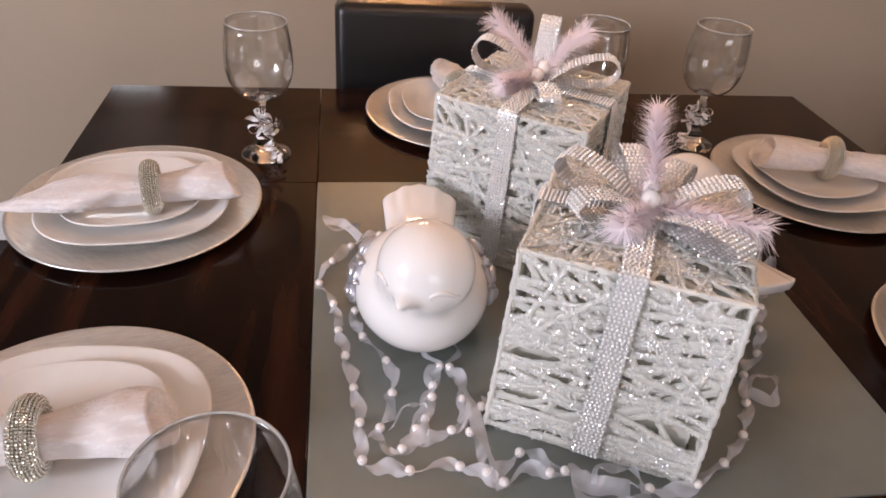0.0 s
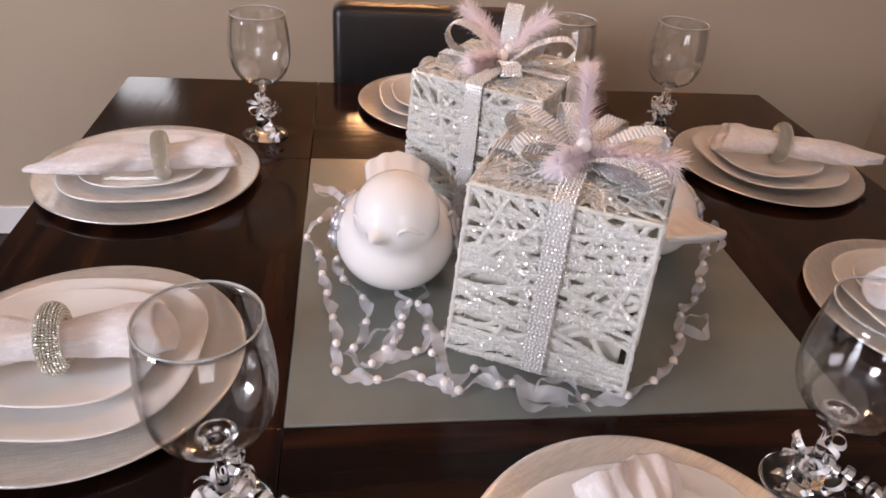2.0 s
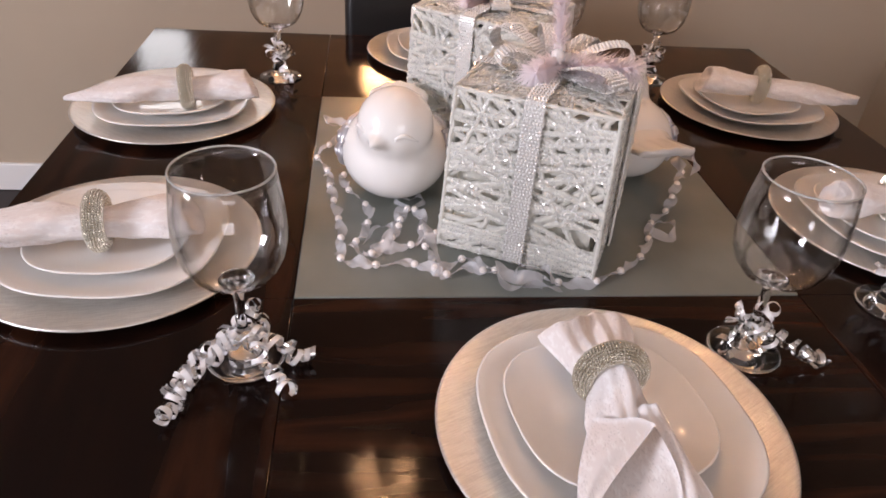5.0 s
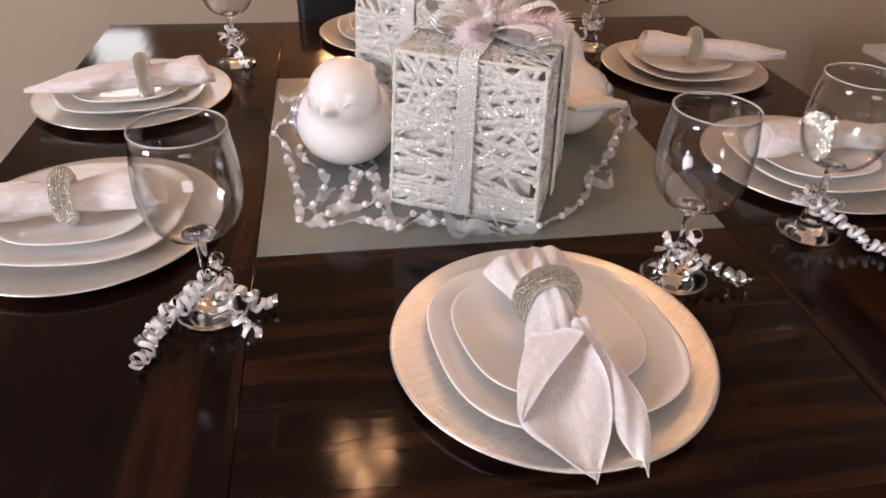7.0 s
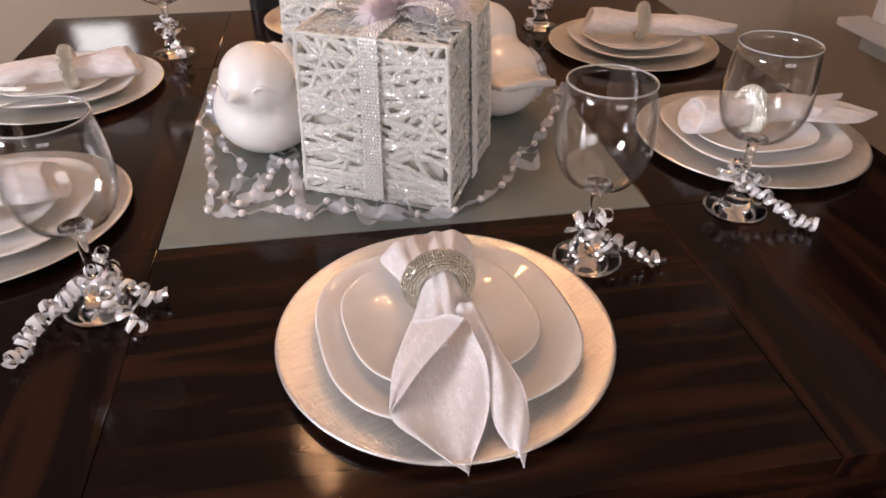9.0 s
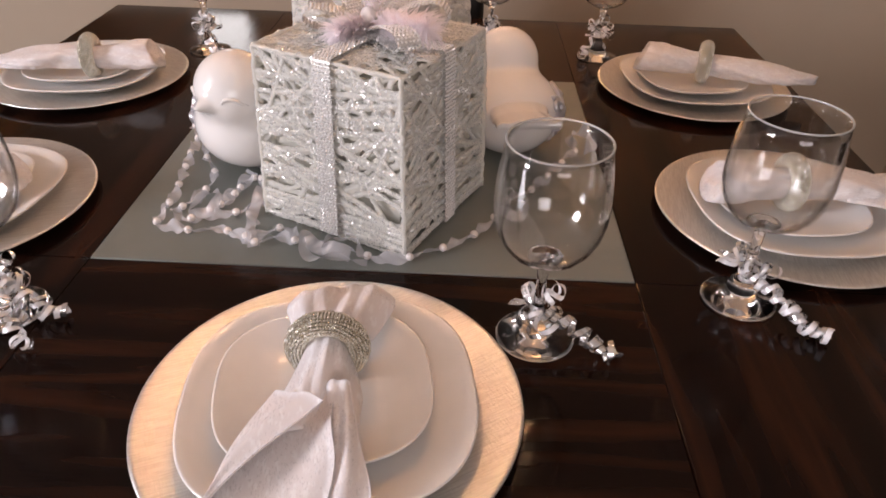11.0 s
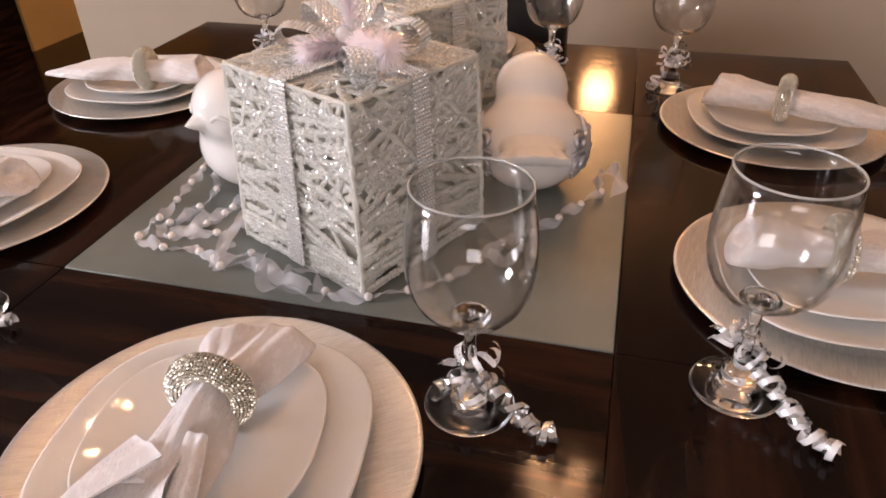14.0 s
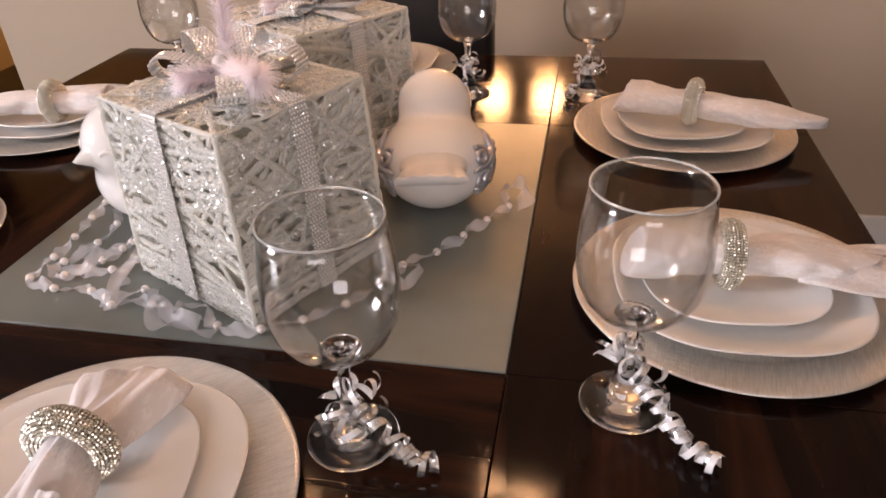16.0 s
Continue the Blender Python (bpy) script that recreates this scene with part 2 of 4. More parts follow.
def lathe_bm(profile, n=64, power=2.0, bm=None):
    """Turned shape; power above 2 squares the outline off."""
    bm = bm or bmesh.new()
    rings = []
    for r, z in profile:
        if r < 1e-6:
            rings.append([bm.verts.new((0, 0, z))])
            continue
        ring = []
        for i in range(n):
            a = 2 * pi * i / n
            c, s = cos(a), sin(a)
            k = (abs(c) ** power + abs(s) ** power) ** (-1 / power)
            ring.append(bm.verts.new((r * k * c, r * k * s, z)))
        rings.append(ring)
    for a, b in zip(rings, rings[1:]):
        for i in range(n):
            j = (i + 1) % n
            if len(a) == 1 and len(b) > 1:
                bm.faces.new((a[0], b[j], b[i]))
            elif len(b) == 1 and len(a) > 1:
                bm.faces.new((a[i], a[j], b[0]))
            elif len(a) > 1:
                bm.faces.new((a[i], a[j], b[j], b[i]))
    bmesh.ops.recalc_face_normals(bm, faces=bm.faces)
    return bm


def spline(points, n):
    """Smooth curve through the points, n steps a span."""
    p = [Vector(q) for q in points]
    p = [2 * p[0] - p[1]] + p + [2 * p[-1] - p[-2]]
    out = []
    for i in range(1, len(p) - 2):
        for k in range(n):
            t = k / n
            a, b, c, d = p[i - 1], p[i], p[i + 1], p[i + 2]
            out.append(0.5 * (2 * b + (c - a) * t + (2 * a - 5 * b + 4 * c - d) * t * t + (3 * b - a - 3 * c + d) * t ** 3))
    out.append(p[-2])
    return out


def tube_bm(path, radius, sides=6, bm=None, caps=True):
    bm = bm or bmesh.new()
    rings, up = [], Vector((0.13, 0.31, 0.94))
    for i, p in enumerate(path):
        p = Vector(p)
        t = (Vector(path[min(i + 1, len(path) - 1)]) - Vector(path[max(i - 1, 0)])).normalized()
        a = t.cross(up)
        a = a.normalized() if a.length > 1e-4 else t.orthogonal().normalized()
        b = a.cross(t)
        up = b
        r = radius(i / max(1, len(path) - 1)) if callable(radius) else radius
        rings.append([bm.verts.new(p + r * (cos(2 * pi * k / sides) * a + sin(2 * pi * k / sides) * b)) for k in range(sides)])
    for r1, r2 in zip(rings, rings[1:]):
        for k in range(sides):
            j = (k + 1) % sides
            bm.faces.new((r1[k], r1[j], r2[j], r2[k]))
    if caps and sides > 2:
        bm.faces.new(rings[0][::-1])
        bm.faces.new(rings[-1])
    return bm


def thing(name, m, label, category, group=""):
    ob = new(name)
    ob.empty_display_size = 0.05
    ob.matrix_world = m
    return tagged(ob, label, category, group)


# ---- the room ----
FZ, TOP = -0.76, 1.68
WY, WX0 = 1.58, -1.30


def structure(name, bm, mat, label, smooth=False):
    return tagged(part(name, bm, mat, smooth=smooth), label, name.split("_")[0], kind="structure")


floor = structure("floor", box_bm(-3.6, 2.0, -3.6, 4.6, FZ - 0.1, FZ), FLOOR, "dark brown glossy wooden floor boards of the dining room")
structure("ceiling", box_bm(-3.6, 2.0, -3.6, 4.6, TOP, TOP + 0.1), CEILING, "plain off-white painted ceiling over the dining room")
structure("wall_north", box_bm(WX0, 1.86, WY, WY + 0.12, FZ, 0.20), WALL, "beige painted low wall behind the table")
structure("wall_east", box_bm(1.86, 2.02, -3.6, 4.6, FZ, TOP), WALL, "beige painted side wall of the dining room")
bm = box_bm(-3.62, -3.5, -3.6, -2.05, FZ, TOP)
box_bm(-3.62, -3.5, -1.05, 4.6, FZ, TOP, bm=bm)
box_bm(-3.62, -3.5, -2.05, -1.05, FZ, 0.45, bm=bm)
box_bm(-3.62, -3.5, -2.05, -1.05, 1.6, TOP, bm=bm)
structure("wall_west", bm, WALL, "beige painted wall with a window opening")
bm = box_bm(-3.5, 0.15, -3.62, -3.5, FZ, TOP)
box_bm(1.65, 1.86, -3.62, -3.5, FZ, TOP, bm=bm)
box_bm(0.15, 1.65, -3.62, -3.5, FZ, 0.15, bm=bm)
box_bm(0.15, 1.65, -3.62, -3.5, 1.35, TOP, bm=bm)
structure("wall_south", bm, WALL, "beige painted wall with a window opening")
structure("wall_far", box_bm(-3.5, 1.86, 4.5, 4.62, FZ, TOP), WALL, "beige painted wall of the room beyond")
structure("wall_passage", box_bm(-2.82, -2.70, 2.73, 4.49, FZ, TOP), WARM_LIT_WALL, "passage wall beyond the low wall, warm lamplight put into its amber colour")
structure("door_1", box_bm(-2.80, -2.712, 1.75, 2.725, FZ, TOP - 0.01, 0.004), WOOD_Y, "dark brown wooden door panel beside the warm-lit passage wall")
structure("baseboard", box_bm(WX0, 1.86, WY - 0.014, WY, FZ, FZ + 0.10, 0.004), TRIM, "white painted baseboard along the beige wall")

# ---- the table ----
TX0, TX1, TY0, TY1 = -0.383, 0.992, -0.393, 0.956
GX0, GX1, GY0, GY1 = -0.003, 0.600, 0.002, 0.591
table = thing("dining_table", pose(0, 0, FZ), "dark espresso wooden dining table with a frosted glass centre panel", "table")
cols, rws = [(TX0, GX0), (GX0, GX1), (GX1, TX1)], [(TY0, GY0), (GY0, GY1), (GY1, TY1)]
g = 0.0004
for i, (x0, x1) in enumerate(cols):
    for j, (y0, y1) in enumerate(rws):
        if (i, j) == (1, 1):
            continue
        part("top_panel", box_bm(x0 + g, x1 - g, y0 + g, y1 - g, -FZ - 0.028, -FZ, 0.0009), WOOD_X if i == 1 else WOOD_Y, table)
part("under_top", box_bm(TX0 + 0.01, TX1 - 0.01, TY0 + 0.01, TY1 - 0.01, -FZ - 0.05, -FZ - 0.0285), WOOD_X, table)
part("glass_panel", box_bm(GX0 + g, GX1 - g, GY0 + g, GY1 - g, -FZ - 0.026, -FZ + 0.0008, 0.0016), FROST, table, "frosted grey-green glass panel")
for x in (TX0 + 0.04, TX1 - 0.12):
    for y in (TY0 + 0.04, TY1 - 0.12):
        part("leg", box_bm(x, x + 0.08, y, y + 0.08, 0, -FZ - 0.05, 0.004), WOOD_Y, table)
for y in (TY0 + 0.05, TY1 - 0.075):
    part("apron", box_bm(TX0 + 0.12, TX1 - 0.12, y, y + 0.025, -FZ - 0.14, -FZ - 0.05, 0.002), WOOD_X, table)
for x in (TX0 + 0.05, TX1 - 0.075):
    part("apron", box_bm(x, x + 0.025, TY0 + 0.12, TY1 - 0.12, -FZ - 0.14, -FZ - 0.05, 0.002), WOOD_Y, table)

# ---- place settings ----
CH_PROFILE = [(0, 0.004), (0.108, 0.004), (0.114, 0.0055), (0.120, 0.0085), (0.158, 0.0125), (0.1605, 0.0135), (0.163, 0.0128), (0.1635, 0.0115), (0.158, 0.0098), (0.12, 0.0045), (0.112, 0.0), (0, 0.0)]


def plate_profile(r, h):
    k = r / 0.125
    return [(0, 0.0045), (0.055 * k, 0.0047), (0.075 * k, 0.0062), (0.098 * k, 0.0105), (0.116 * k, h - 0.0022), (0.1235 * k, h - 0.0002), (0.125 * k, h), (0.1262 * k, h - 0.0008), (0.1255 * k, h - 0.0022),
            (0.116 * k, h - 0.0062), (0.098 * k, 0.0058), (0.078 * k, 0.0022), (0.068 * k, 0.0), (0.064 * k, 0.0), (0.060 * k, 0.002), (0, 0.002)]


charger_me = mesh_of("charger_plate", lathe_bm(CH_PROFILE, 96), CHARGER)
dinner_me = mesh_of("dinner_plate", lathe_bm(plate_profile(0.121, 0.021), 96, 2.7), PORCELAIN)
salad_me = mesh_of("salad_plate", lathe_bm(plate_profile(0.090, 0.017), 96, 2.7), PORCELAIN)


def bead_ring(R=0.0258, r=0.0094, turns=74, per=21):
    """Bracelet of wound bead strings."""
    bm = bmesh.new()
    rnd = random.Random(4)
    for i in range(turns):
        for k in range(per):
            a, b = 2 * pi * (i + k / per) / turns, 2 * pi * k / per
            rr = R + r * cos(b)
            m = Matrix.Translation((rr * cos(a), rr * sin(a), r * sin(b) * 1.1)) @ Matrix.Rotation(rnd.random() * 3, 4, "Z") @ Matrix.Diagonal((1, 1, 1, 1)) @ Matrix.Scale(0.00155 * rnd.uniform(0.85, 1.15), 4)
            bmesh.ops.create_icosphere(bm, subdivisions=1, radius=1, matrix=m)
    core = [(R * cos(2 * pi * i / 48), R * sin(2 * pi * i / 48), 0) for i in range(49)]
    tube_bm(core, r * 0.72, 12, bm, False)
    return mesh_of("napkin_ring", bm, SILVER_BEAD, False)


ring_me = bead_ring()


def sheet_bm(bm, outline, lift, rnd, thick=0.0016):
    """A soft cloth flap: outline is two rails of (x, y, z), joined by a bowed sheet with thickness."""
    left, right = (spline(r, 8) for r in outline)
    n = min(len(left), len(right))
    rows_ = []
    m = 14
    ph = rnd.uniform(0, 6)
    for i in range(n):
        line = []
        for k in range(m + 1):
            u = k / m
            p = left[i].lerp(right[i], u)
            p.z += lift * sin(pi * u) * (1 - 0.4 * i / n) + 0.0016 * sin(9 * u + ph + 0.3 * i)
            line.append((bm.verts.new(p), bm.verts.new(p - Vector((0, 0, thick)))))
        rows_.append(line)
    for i in range(n - 1):
        for k in range(m):
            a, b, c, d = rows_[i][k], rows_[i][k + 1], rows_[i + 1][k + 1], rows_[i + 1][k]
            bm.faces.new((a[0], b[0], c[0], d[0]))
            bm.faces.new((d[1], c[1], b[1], a[1]))
        for k in (0, m):
            a, d = rows_[i][k], rows_[i + 1][k]
            bm.faces.new((a[0], d[0], d[1], a[1]))
    for i in (0, n - 1):
        for k in range(m):
            a, b = rows_[i][k], rows_[i][k + 1]
            bm.faces.new((a[0], b[0], b[1], a[1]))


def napkin(seed, length, ring_at, w0, w1, tip, drop, roll, flaps=()):
    """Napkin drawn through a ring: +x is the long end, z 0 the plate. roll: how round the bundle stays."""
    rnd = random.Random(seed)
    bm = bmesh.new()
    ns, nu = 72, 52
    ph = [rnd.uniform(0, 6.28) for _ in range(8)]
    waist = 0.0178
    top, bot = [], []
    for i in range(ns + 1):
        s = i / ns
        x = (s - ring_at) * length
        near = math.exp(-((s - ring_at) / 0.13) ** 2)
        if s < ring_at:
            q = 1 - s / ring_at
            w = waist + (w0 - waist) * min(1, q * 1.15) ** 0.8
            body = 0.012 + 0.028 * roll + (0.036 - 0.012 - 0.028 * roll) * near
            base = 0.0125 + 0.002 * q
        else:
            q = (s - ring_at) / (1 - ring_at)
            w = waist + (w1 - waist) * min(1, q * 2.0) ** 0.7
            if q > 0.5:
                w *= 1 - tip * ((q - 0.5) / 0.5) ** 1.15
            body = 0.009 + 0.029 * roll * (1 - 0.72 * q) + (0.027 - 0.029 * roll) * math.exp(-((s - ring_at) / 0.26) ** 2)
            base = 0.0125 - drop * max(0, (q - 0.55) / 0.45) ** 1.4
        w = max(w, 0.003)
        tr, br = [], []
        for k in range(nu + 1):
            u = 2 * k / nu - 1
            edge = (1 - abs(u) ** (3 - roll)) ** (0.8 - 0.25 * roll)
            pleat = abs(((u * 2.3 + ph[1] / 6 + 0.25 * s) % 1.0) - 0.5) * 2
            fold = (0.0035 * (1 - 0.5 * near)) * (pleat - 0.5) + 0.0022 * sin(14 * s + 4 * u + ph[3]) + 0.0040 * sin(3.5 * u + 5 * s + ph[4]) * (1 - near)
            fold += 0.0022 * sin(8 * u + ph[6]) * near * (1 if s < ring_at else 0.3)
            bend = 0.004 * sin(3 * s + ph[0]) * (1 - near)
            xx = x - 0.035 * tip * abs(u + 0.1) ** 1.3 * max(0, (s - 0.7) / 0.3) - (0.010 * u + 0.006 * sin(4.5 * u + ph[5])) * max(0, 0.25 - s) / 0.25
            y = w * u + bend
            zz = base + (0.0 if roll < 0.5 else 0.30 * body * abs(u) ** 2.5) + max(0.0018, (body + fold) * edge * (1 - 0.30 * roll * abs(u)))
            tr.append(bm.verts.new((xx, y, zz)))
            br.append(bm.verts.new((xx, y, min(zz - 0.0008, base + 0.0004 + 0.42 * roll * body * abs(u) ** 2.5))))
        top.append(tr)
        bot.append(br)
    for i in range(ns):
        for k in range(nu):
            bm.faces.new((top[i][k], top[i + 1][k], top[i + 1][k + 1], top[i][k + 1]))
            bm.faces.new((bot[i][k], bot[i][k + 1], bot[i + 1][k + 1], bot[i + 1][k]))
        for k in (0, nu):
            f = (top[i][k], bot[i][k], bot[i + 1][k], top[i + 1][k])
            bm.faces.new(f if k == 0 else f[::-1])
    for i in (0, ns):
        for k in range(nu):
            f = (top[i][k], top[i][k + 1], bot[i][k + 1], bot[i][k])
            bm.faces.new(f if i == 0 else f[::-1])
    for outline, lift in flaps:
        sheet_bm(bm, outline, lift, rnd)
    return mesh_of("napkin", bm, LINEN)


def rolled_napkin(seed, length, ring_at, fat, tip, flaps=()):
    """Rolled cloth through a ring: round open end at -x, long end tapering to a flat point at +x."""
    rnd = random.Random(seed)
    bm = bmesh.new()
    ph = [rnd.uniform(0, 6.28) for _ in range(8)]
    n, m = 64, 56
    seam = rnd.uniform(-1.9, -1.3)
    stations = []
    # inside of the open end first, then along the outside
    for d, k in ((0.007, 0.16), (0.004, 0.26), (0.006, 0.36), (0.0015, 0.46), (0.004, 0.58), (0.0008, 0.72), (0.0001, 0.90)):
        stations.append((0.0, d, k))
    for i in range(n + 1):
        stations.append((i / n, 0.0, 1.0))
    rows_ = []
    for s, d, k in stations:
        x = (s - ring_at) * length + d
        near = math.exp(-((s - ring_at) / 0.10) ** 2)
        if s < ring_at:
            q = 1 - s / ring_at
            w = 0.0165 + (fat * 0.031 - 0.0165) * min(1, 1.5 * q) ** 0.9
            h = 0.0160 + (fat * 0.0205 - 0.0160) * min(1, 1.5 * q)
            w *= 1 - 0.10 * max(0, (q - 0.75) / 0.25) ** 2
            cz = 0.031 * near + (0.0125 + h) * (1 - near)
        else:
            q = (s - ring_at) / (1 - ring_at)
            w = 0.0165 + (fat * 0.034 - 0.0165) * min(1, 2.2 * q) ** 0.9
            w *= 1 - (0.25 + 0.65 * tip) * max(0, (q - 0.45) / 0.55) ** (1.4 + 1.2 * (1 - tip))
            h = 0.0160 + (0.0185 - 0.0160) * min(1, 2.2 * q)
            h *= 1 - (0.45 + 0.35 * tip) * max(0, (q - 0.25) / 0.75) ** 1.1
            cz = 0.031 * near + (0.0135 + h + 0.004 * q) * (1 - near)
        edge = seam + 1.5 * s
        row = []
        for j in range(m):
            a = 2 * pi * j / m
            saw = ((a - edge) / (2 * pi)) % 1.0
            r = k * (1 + 0.17 * (saw - 0.5) * (1 - 0.5 * near))
            r += (0.045 * sin(3 * a + 6 * s + ph[0]) + 0.035 * sin(5 * a - 9 * s + ph[1])) * (1 - 0.6 * near) * k
            r += 0.05 * near * sin(7 * a + ph[2]) * k
            r += 0.04 * sin(17 * s + 2 * a + ph[3]) * (1 - near) + 0.05 * sin(31 * s - 3 * a + ph[5]) * max(0, s - 0.55) * 2
            r += (0.022 * sin(43 * s + 4 * a + ph[6]) + 0.020 * sin(9 * a - 27 * s + ph[7])) * k
            ca, sa = cos(a), sin(a)
            y = w * r * (abs(ca) ** 0.85) * (1 if ca > 0 else -1) + 0.006 * sin(2.2 * s + ph[4]) * (1 - near)
            z = cz + h * r * (abs(sa) ** 0.9) * (1 if sa > 0 else -1)
            tilt = 0.010 * sa * (1 if s < 0.5 else 0) * max(0, 0.2 - s) / 0.2 + (0.012 * ca - 0.02 * (1 - tip) * ca * ca) * max(0, s - 0.8) / 0.2
            row.append(bm.verts.new((x + tilt, y, max(z, 0.010))))
        rows_.append(row)
    for a, b in zip(rows_, rows_[1:]):
        for j in range(m):
            bm.faces.new((a[j], a[(j + 1) % m], b[(j + 1) % m], b[j]))
    bm.faces.new(rows_[0])
    bm.faces.new(rows_[-1][::-1])
    for outline, lift in flaps:
        sheet_bm(bm, outline, lift, rnd)
    bmesh.ops.recalc_face_normals(bm, faces=bm.faces)
    return mesh_of("napkin", bm, LINEN)


# the front napkin opens into a hollow diamond with one side folded over, and a hanging tail
FLAPS = (
    (([(0.050, -0.036, 0.022), (0.100, -0.060, 0.018), (0.145, -0.070, 0.0125), (0.172, -0.047, 0.003), (0.195, -0.0187, -0.007)], [(0.050, 0.012, 0.036), (0.090, 0.012, 0.035), (0.120, 0.0165, 0.023), (0.155, 0.008, 0.009), (0.196, -0.018, -0.007)]), -0.007),
    (([(0.050, -0.036, 0.027), (0.100, -0.061, 0.022), (0.144, -0.0715, 0.0155)], [(0.080, 0.006, 0.047), (0.114, -0.036, 0.032), (0.146, -0.070, 0.0165)]), 0.004),
    (([(0.050, 0.004, 0.034), (0.100, 0.012, 0.024), (0.140, 0.012, 0.012), (0.166, 0.012, 0.001), (0.186, 0.022, -0.010)], [(0.050, 0.023, 0.036), (0.0963, 0.033, 0.025), (0.135, 0.043, 0.0125), (0.168, 0.040, 0.000), (0.197, 0.0275, -0.013)]), 0.005),
)
# loose corners of the napkin by the window side
CORNERS = (
    (([(0.060, -0.010, 0.040), (0.110, 0.004, 0.036), (0.150, 0.020, 0.028), (0.186, 0.046, 0.020)], [(0.060, 0.026, 0.024), (0.110, 0.044, 0.018), (0.150, 0.056, 0.016), (0.190, 0.050, 0.018)]), 0.008),
    (([(0.060, -0.028, 0.024), (0.110, -0.040, 0.022), (0.160, -0.034, 0.018), (0.206, -0.012, 0.012)], [(0.060, 0.016, 0.036), (0.110, 0.022, 0.034), (0.160, 0.014, 0.026), (0.208, -0.006, 0.012)]), 0.006),
)
# x, y, plate turn, napkin ring x y, napkin turn (long end), length, ring share, seed
SETTINGS = [
    ("front", 0.303, -0.198, 8, 0.299, -0.180, -86, 0.170, 0.49, 3, 0.0),
    ("left_far", -0.242, 0.521, 5, -0.212, 0.487, 190, 0.278, 0.37, 11, 0.8),
    ("left_near", -0.213, 0.097, -4, -0.224, 0.078, 187, 0.278, 0.37, 7, 0.7),
    ("right_far", 0.803, 0.579, 6, 0.813, 0.572, -16, 0.285, 0.37, 5, 0.55),
    ("right_near", 0.817, 0.156, 3, 0.805, 0.150, 2, 0.235, 0.40, 9, 0.35),
    ("back", 0.242, 0.836, 0, 0.248, 0.832, 95, 0.26, 0.36, 13, 0.6),
]
for where, x, y, turn, rx, ry, nt, ln, share, seed, tip in SETTINGS:
    rnd = random.Random(seed * 7)
    tagged(part("charger_plate", charger_me, None, m=pose(x, y, 0.0005, 0, 0, rnd.uniform(0, 180))), "round silver-white charger plate with brushed relief on the dark table", "plate", "charger plates")
    tagged(part("dinner_plate", dinner_me, None, m=pose(x, y - 0.002, 0.005, 0, 0, turn)), "white square-round porcelain dinner plate on a silver charger", "plate", "dinner plates")
    tagged(part("salad_plate", salad_me, None, m=pose(x - 0.006, y + 0.004, 0.0125, 0, 0, turn + 3)), "smaller white porcelain salad plate stacked on the dinner plate", "plate", "salad plates")
    front = where == "front"
    cloth = napkin(seed, ln, share, 0.050, 0.034, tip, 0.0, 0.35, FLAPS) if front else rolled_napkin(seed, ln, share, rnd.uniform(0.98, 1.08), tip, CORNERS if where == "right_near" else ())
    tagged(part("napkin", cloth, None, m=pose(rx, ry, 0.0205 if front else 0.0195, 0, 0, nt) @ Matrix.Diagonal((0.95 if front else 1, 1, 1.12 if front else 1, 1))), "folded white damask napkin drawn through a beaded ring", "napkin", "napkins")
    tagged(part("napkin_ring", ring_me, None, m=pose(rx, ry, 0.0545 if front else 0.0530, 90, rnd.uniform(-8, 8), nt + 90)), "silver beaded bracelet ring round a white napkin", "napkin ring", "napkin rings")

# ---- wine glasses ----
FOOT = [(0, 0.0), (0.034, 0.0), (0.0378, 0.0010), (0.0385, 0.0020), (0.0373, 0.0028), (0.026, 0.0050), (0.0165, 0.0095), (0.0145, 0.016), (0.0150, 0.021), (0.0125, 0.027), (0.0068, 0.031), (0.0052, 0.040), (0.0048, 0.068), (0.0054, 0.083), (0.0072, 0.0915), (0.0120, 0.0955), (0.0165, 0.0970), (0.0158, 0.0980), (0.0110, 0.0982), (0.0060, 0.0990), (0, 0.0992)]
BOWL = [(0.0160, 0.0968), (0.0250, 0.0996), (0.0345, 0.1055), (0.0415, 0.1145), (0.0467, 0.1262), (0.0496, 0.1405), (0.0502, 0.1535), (0.0494, 0.1690), (0.0477, 0.1850), (0.0454, 0.2000), (0.0438, 0.2105)]
RIM = [(0.0436 + 0.0010 * cos(a), 0.2110 + 0.0010 * sin(a)) for a in [2 * pi * k / 8 for k in range(9)]]
foot_me = mesh_of("stem_foot", lathe_bm(FOOT, 64), CRYSTAL)
bowl_me = mesh_of("bowl", lathe_bm(BOWL + [(r - 0.0011, z + 0.0004) for r, z in BOWL[::-1]], 72), THIN)
rim_me = mesh_of("rim", lathe_bm(RIM, 72), RIM_GLASS)


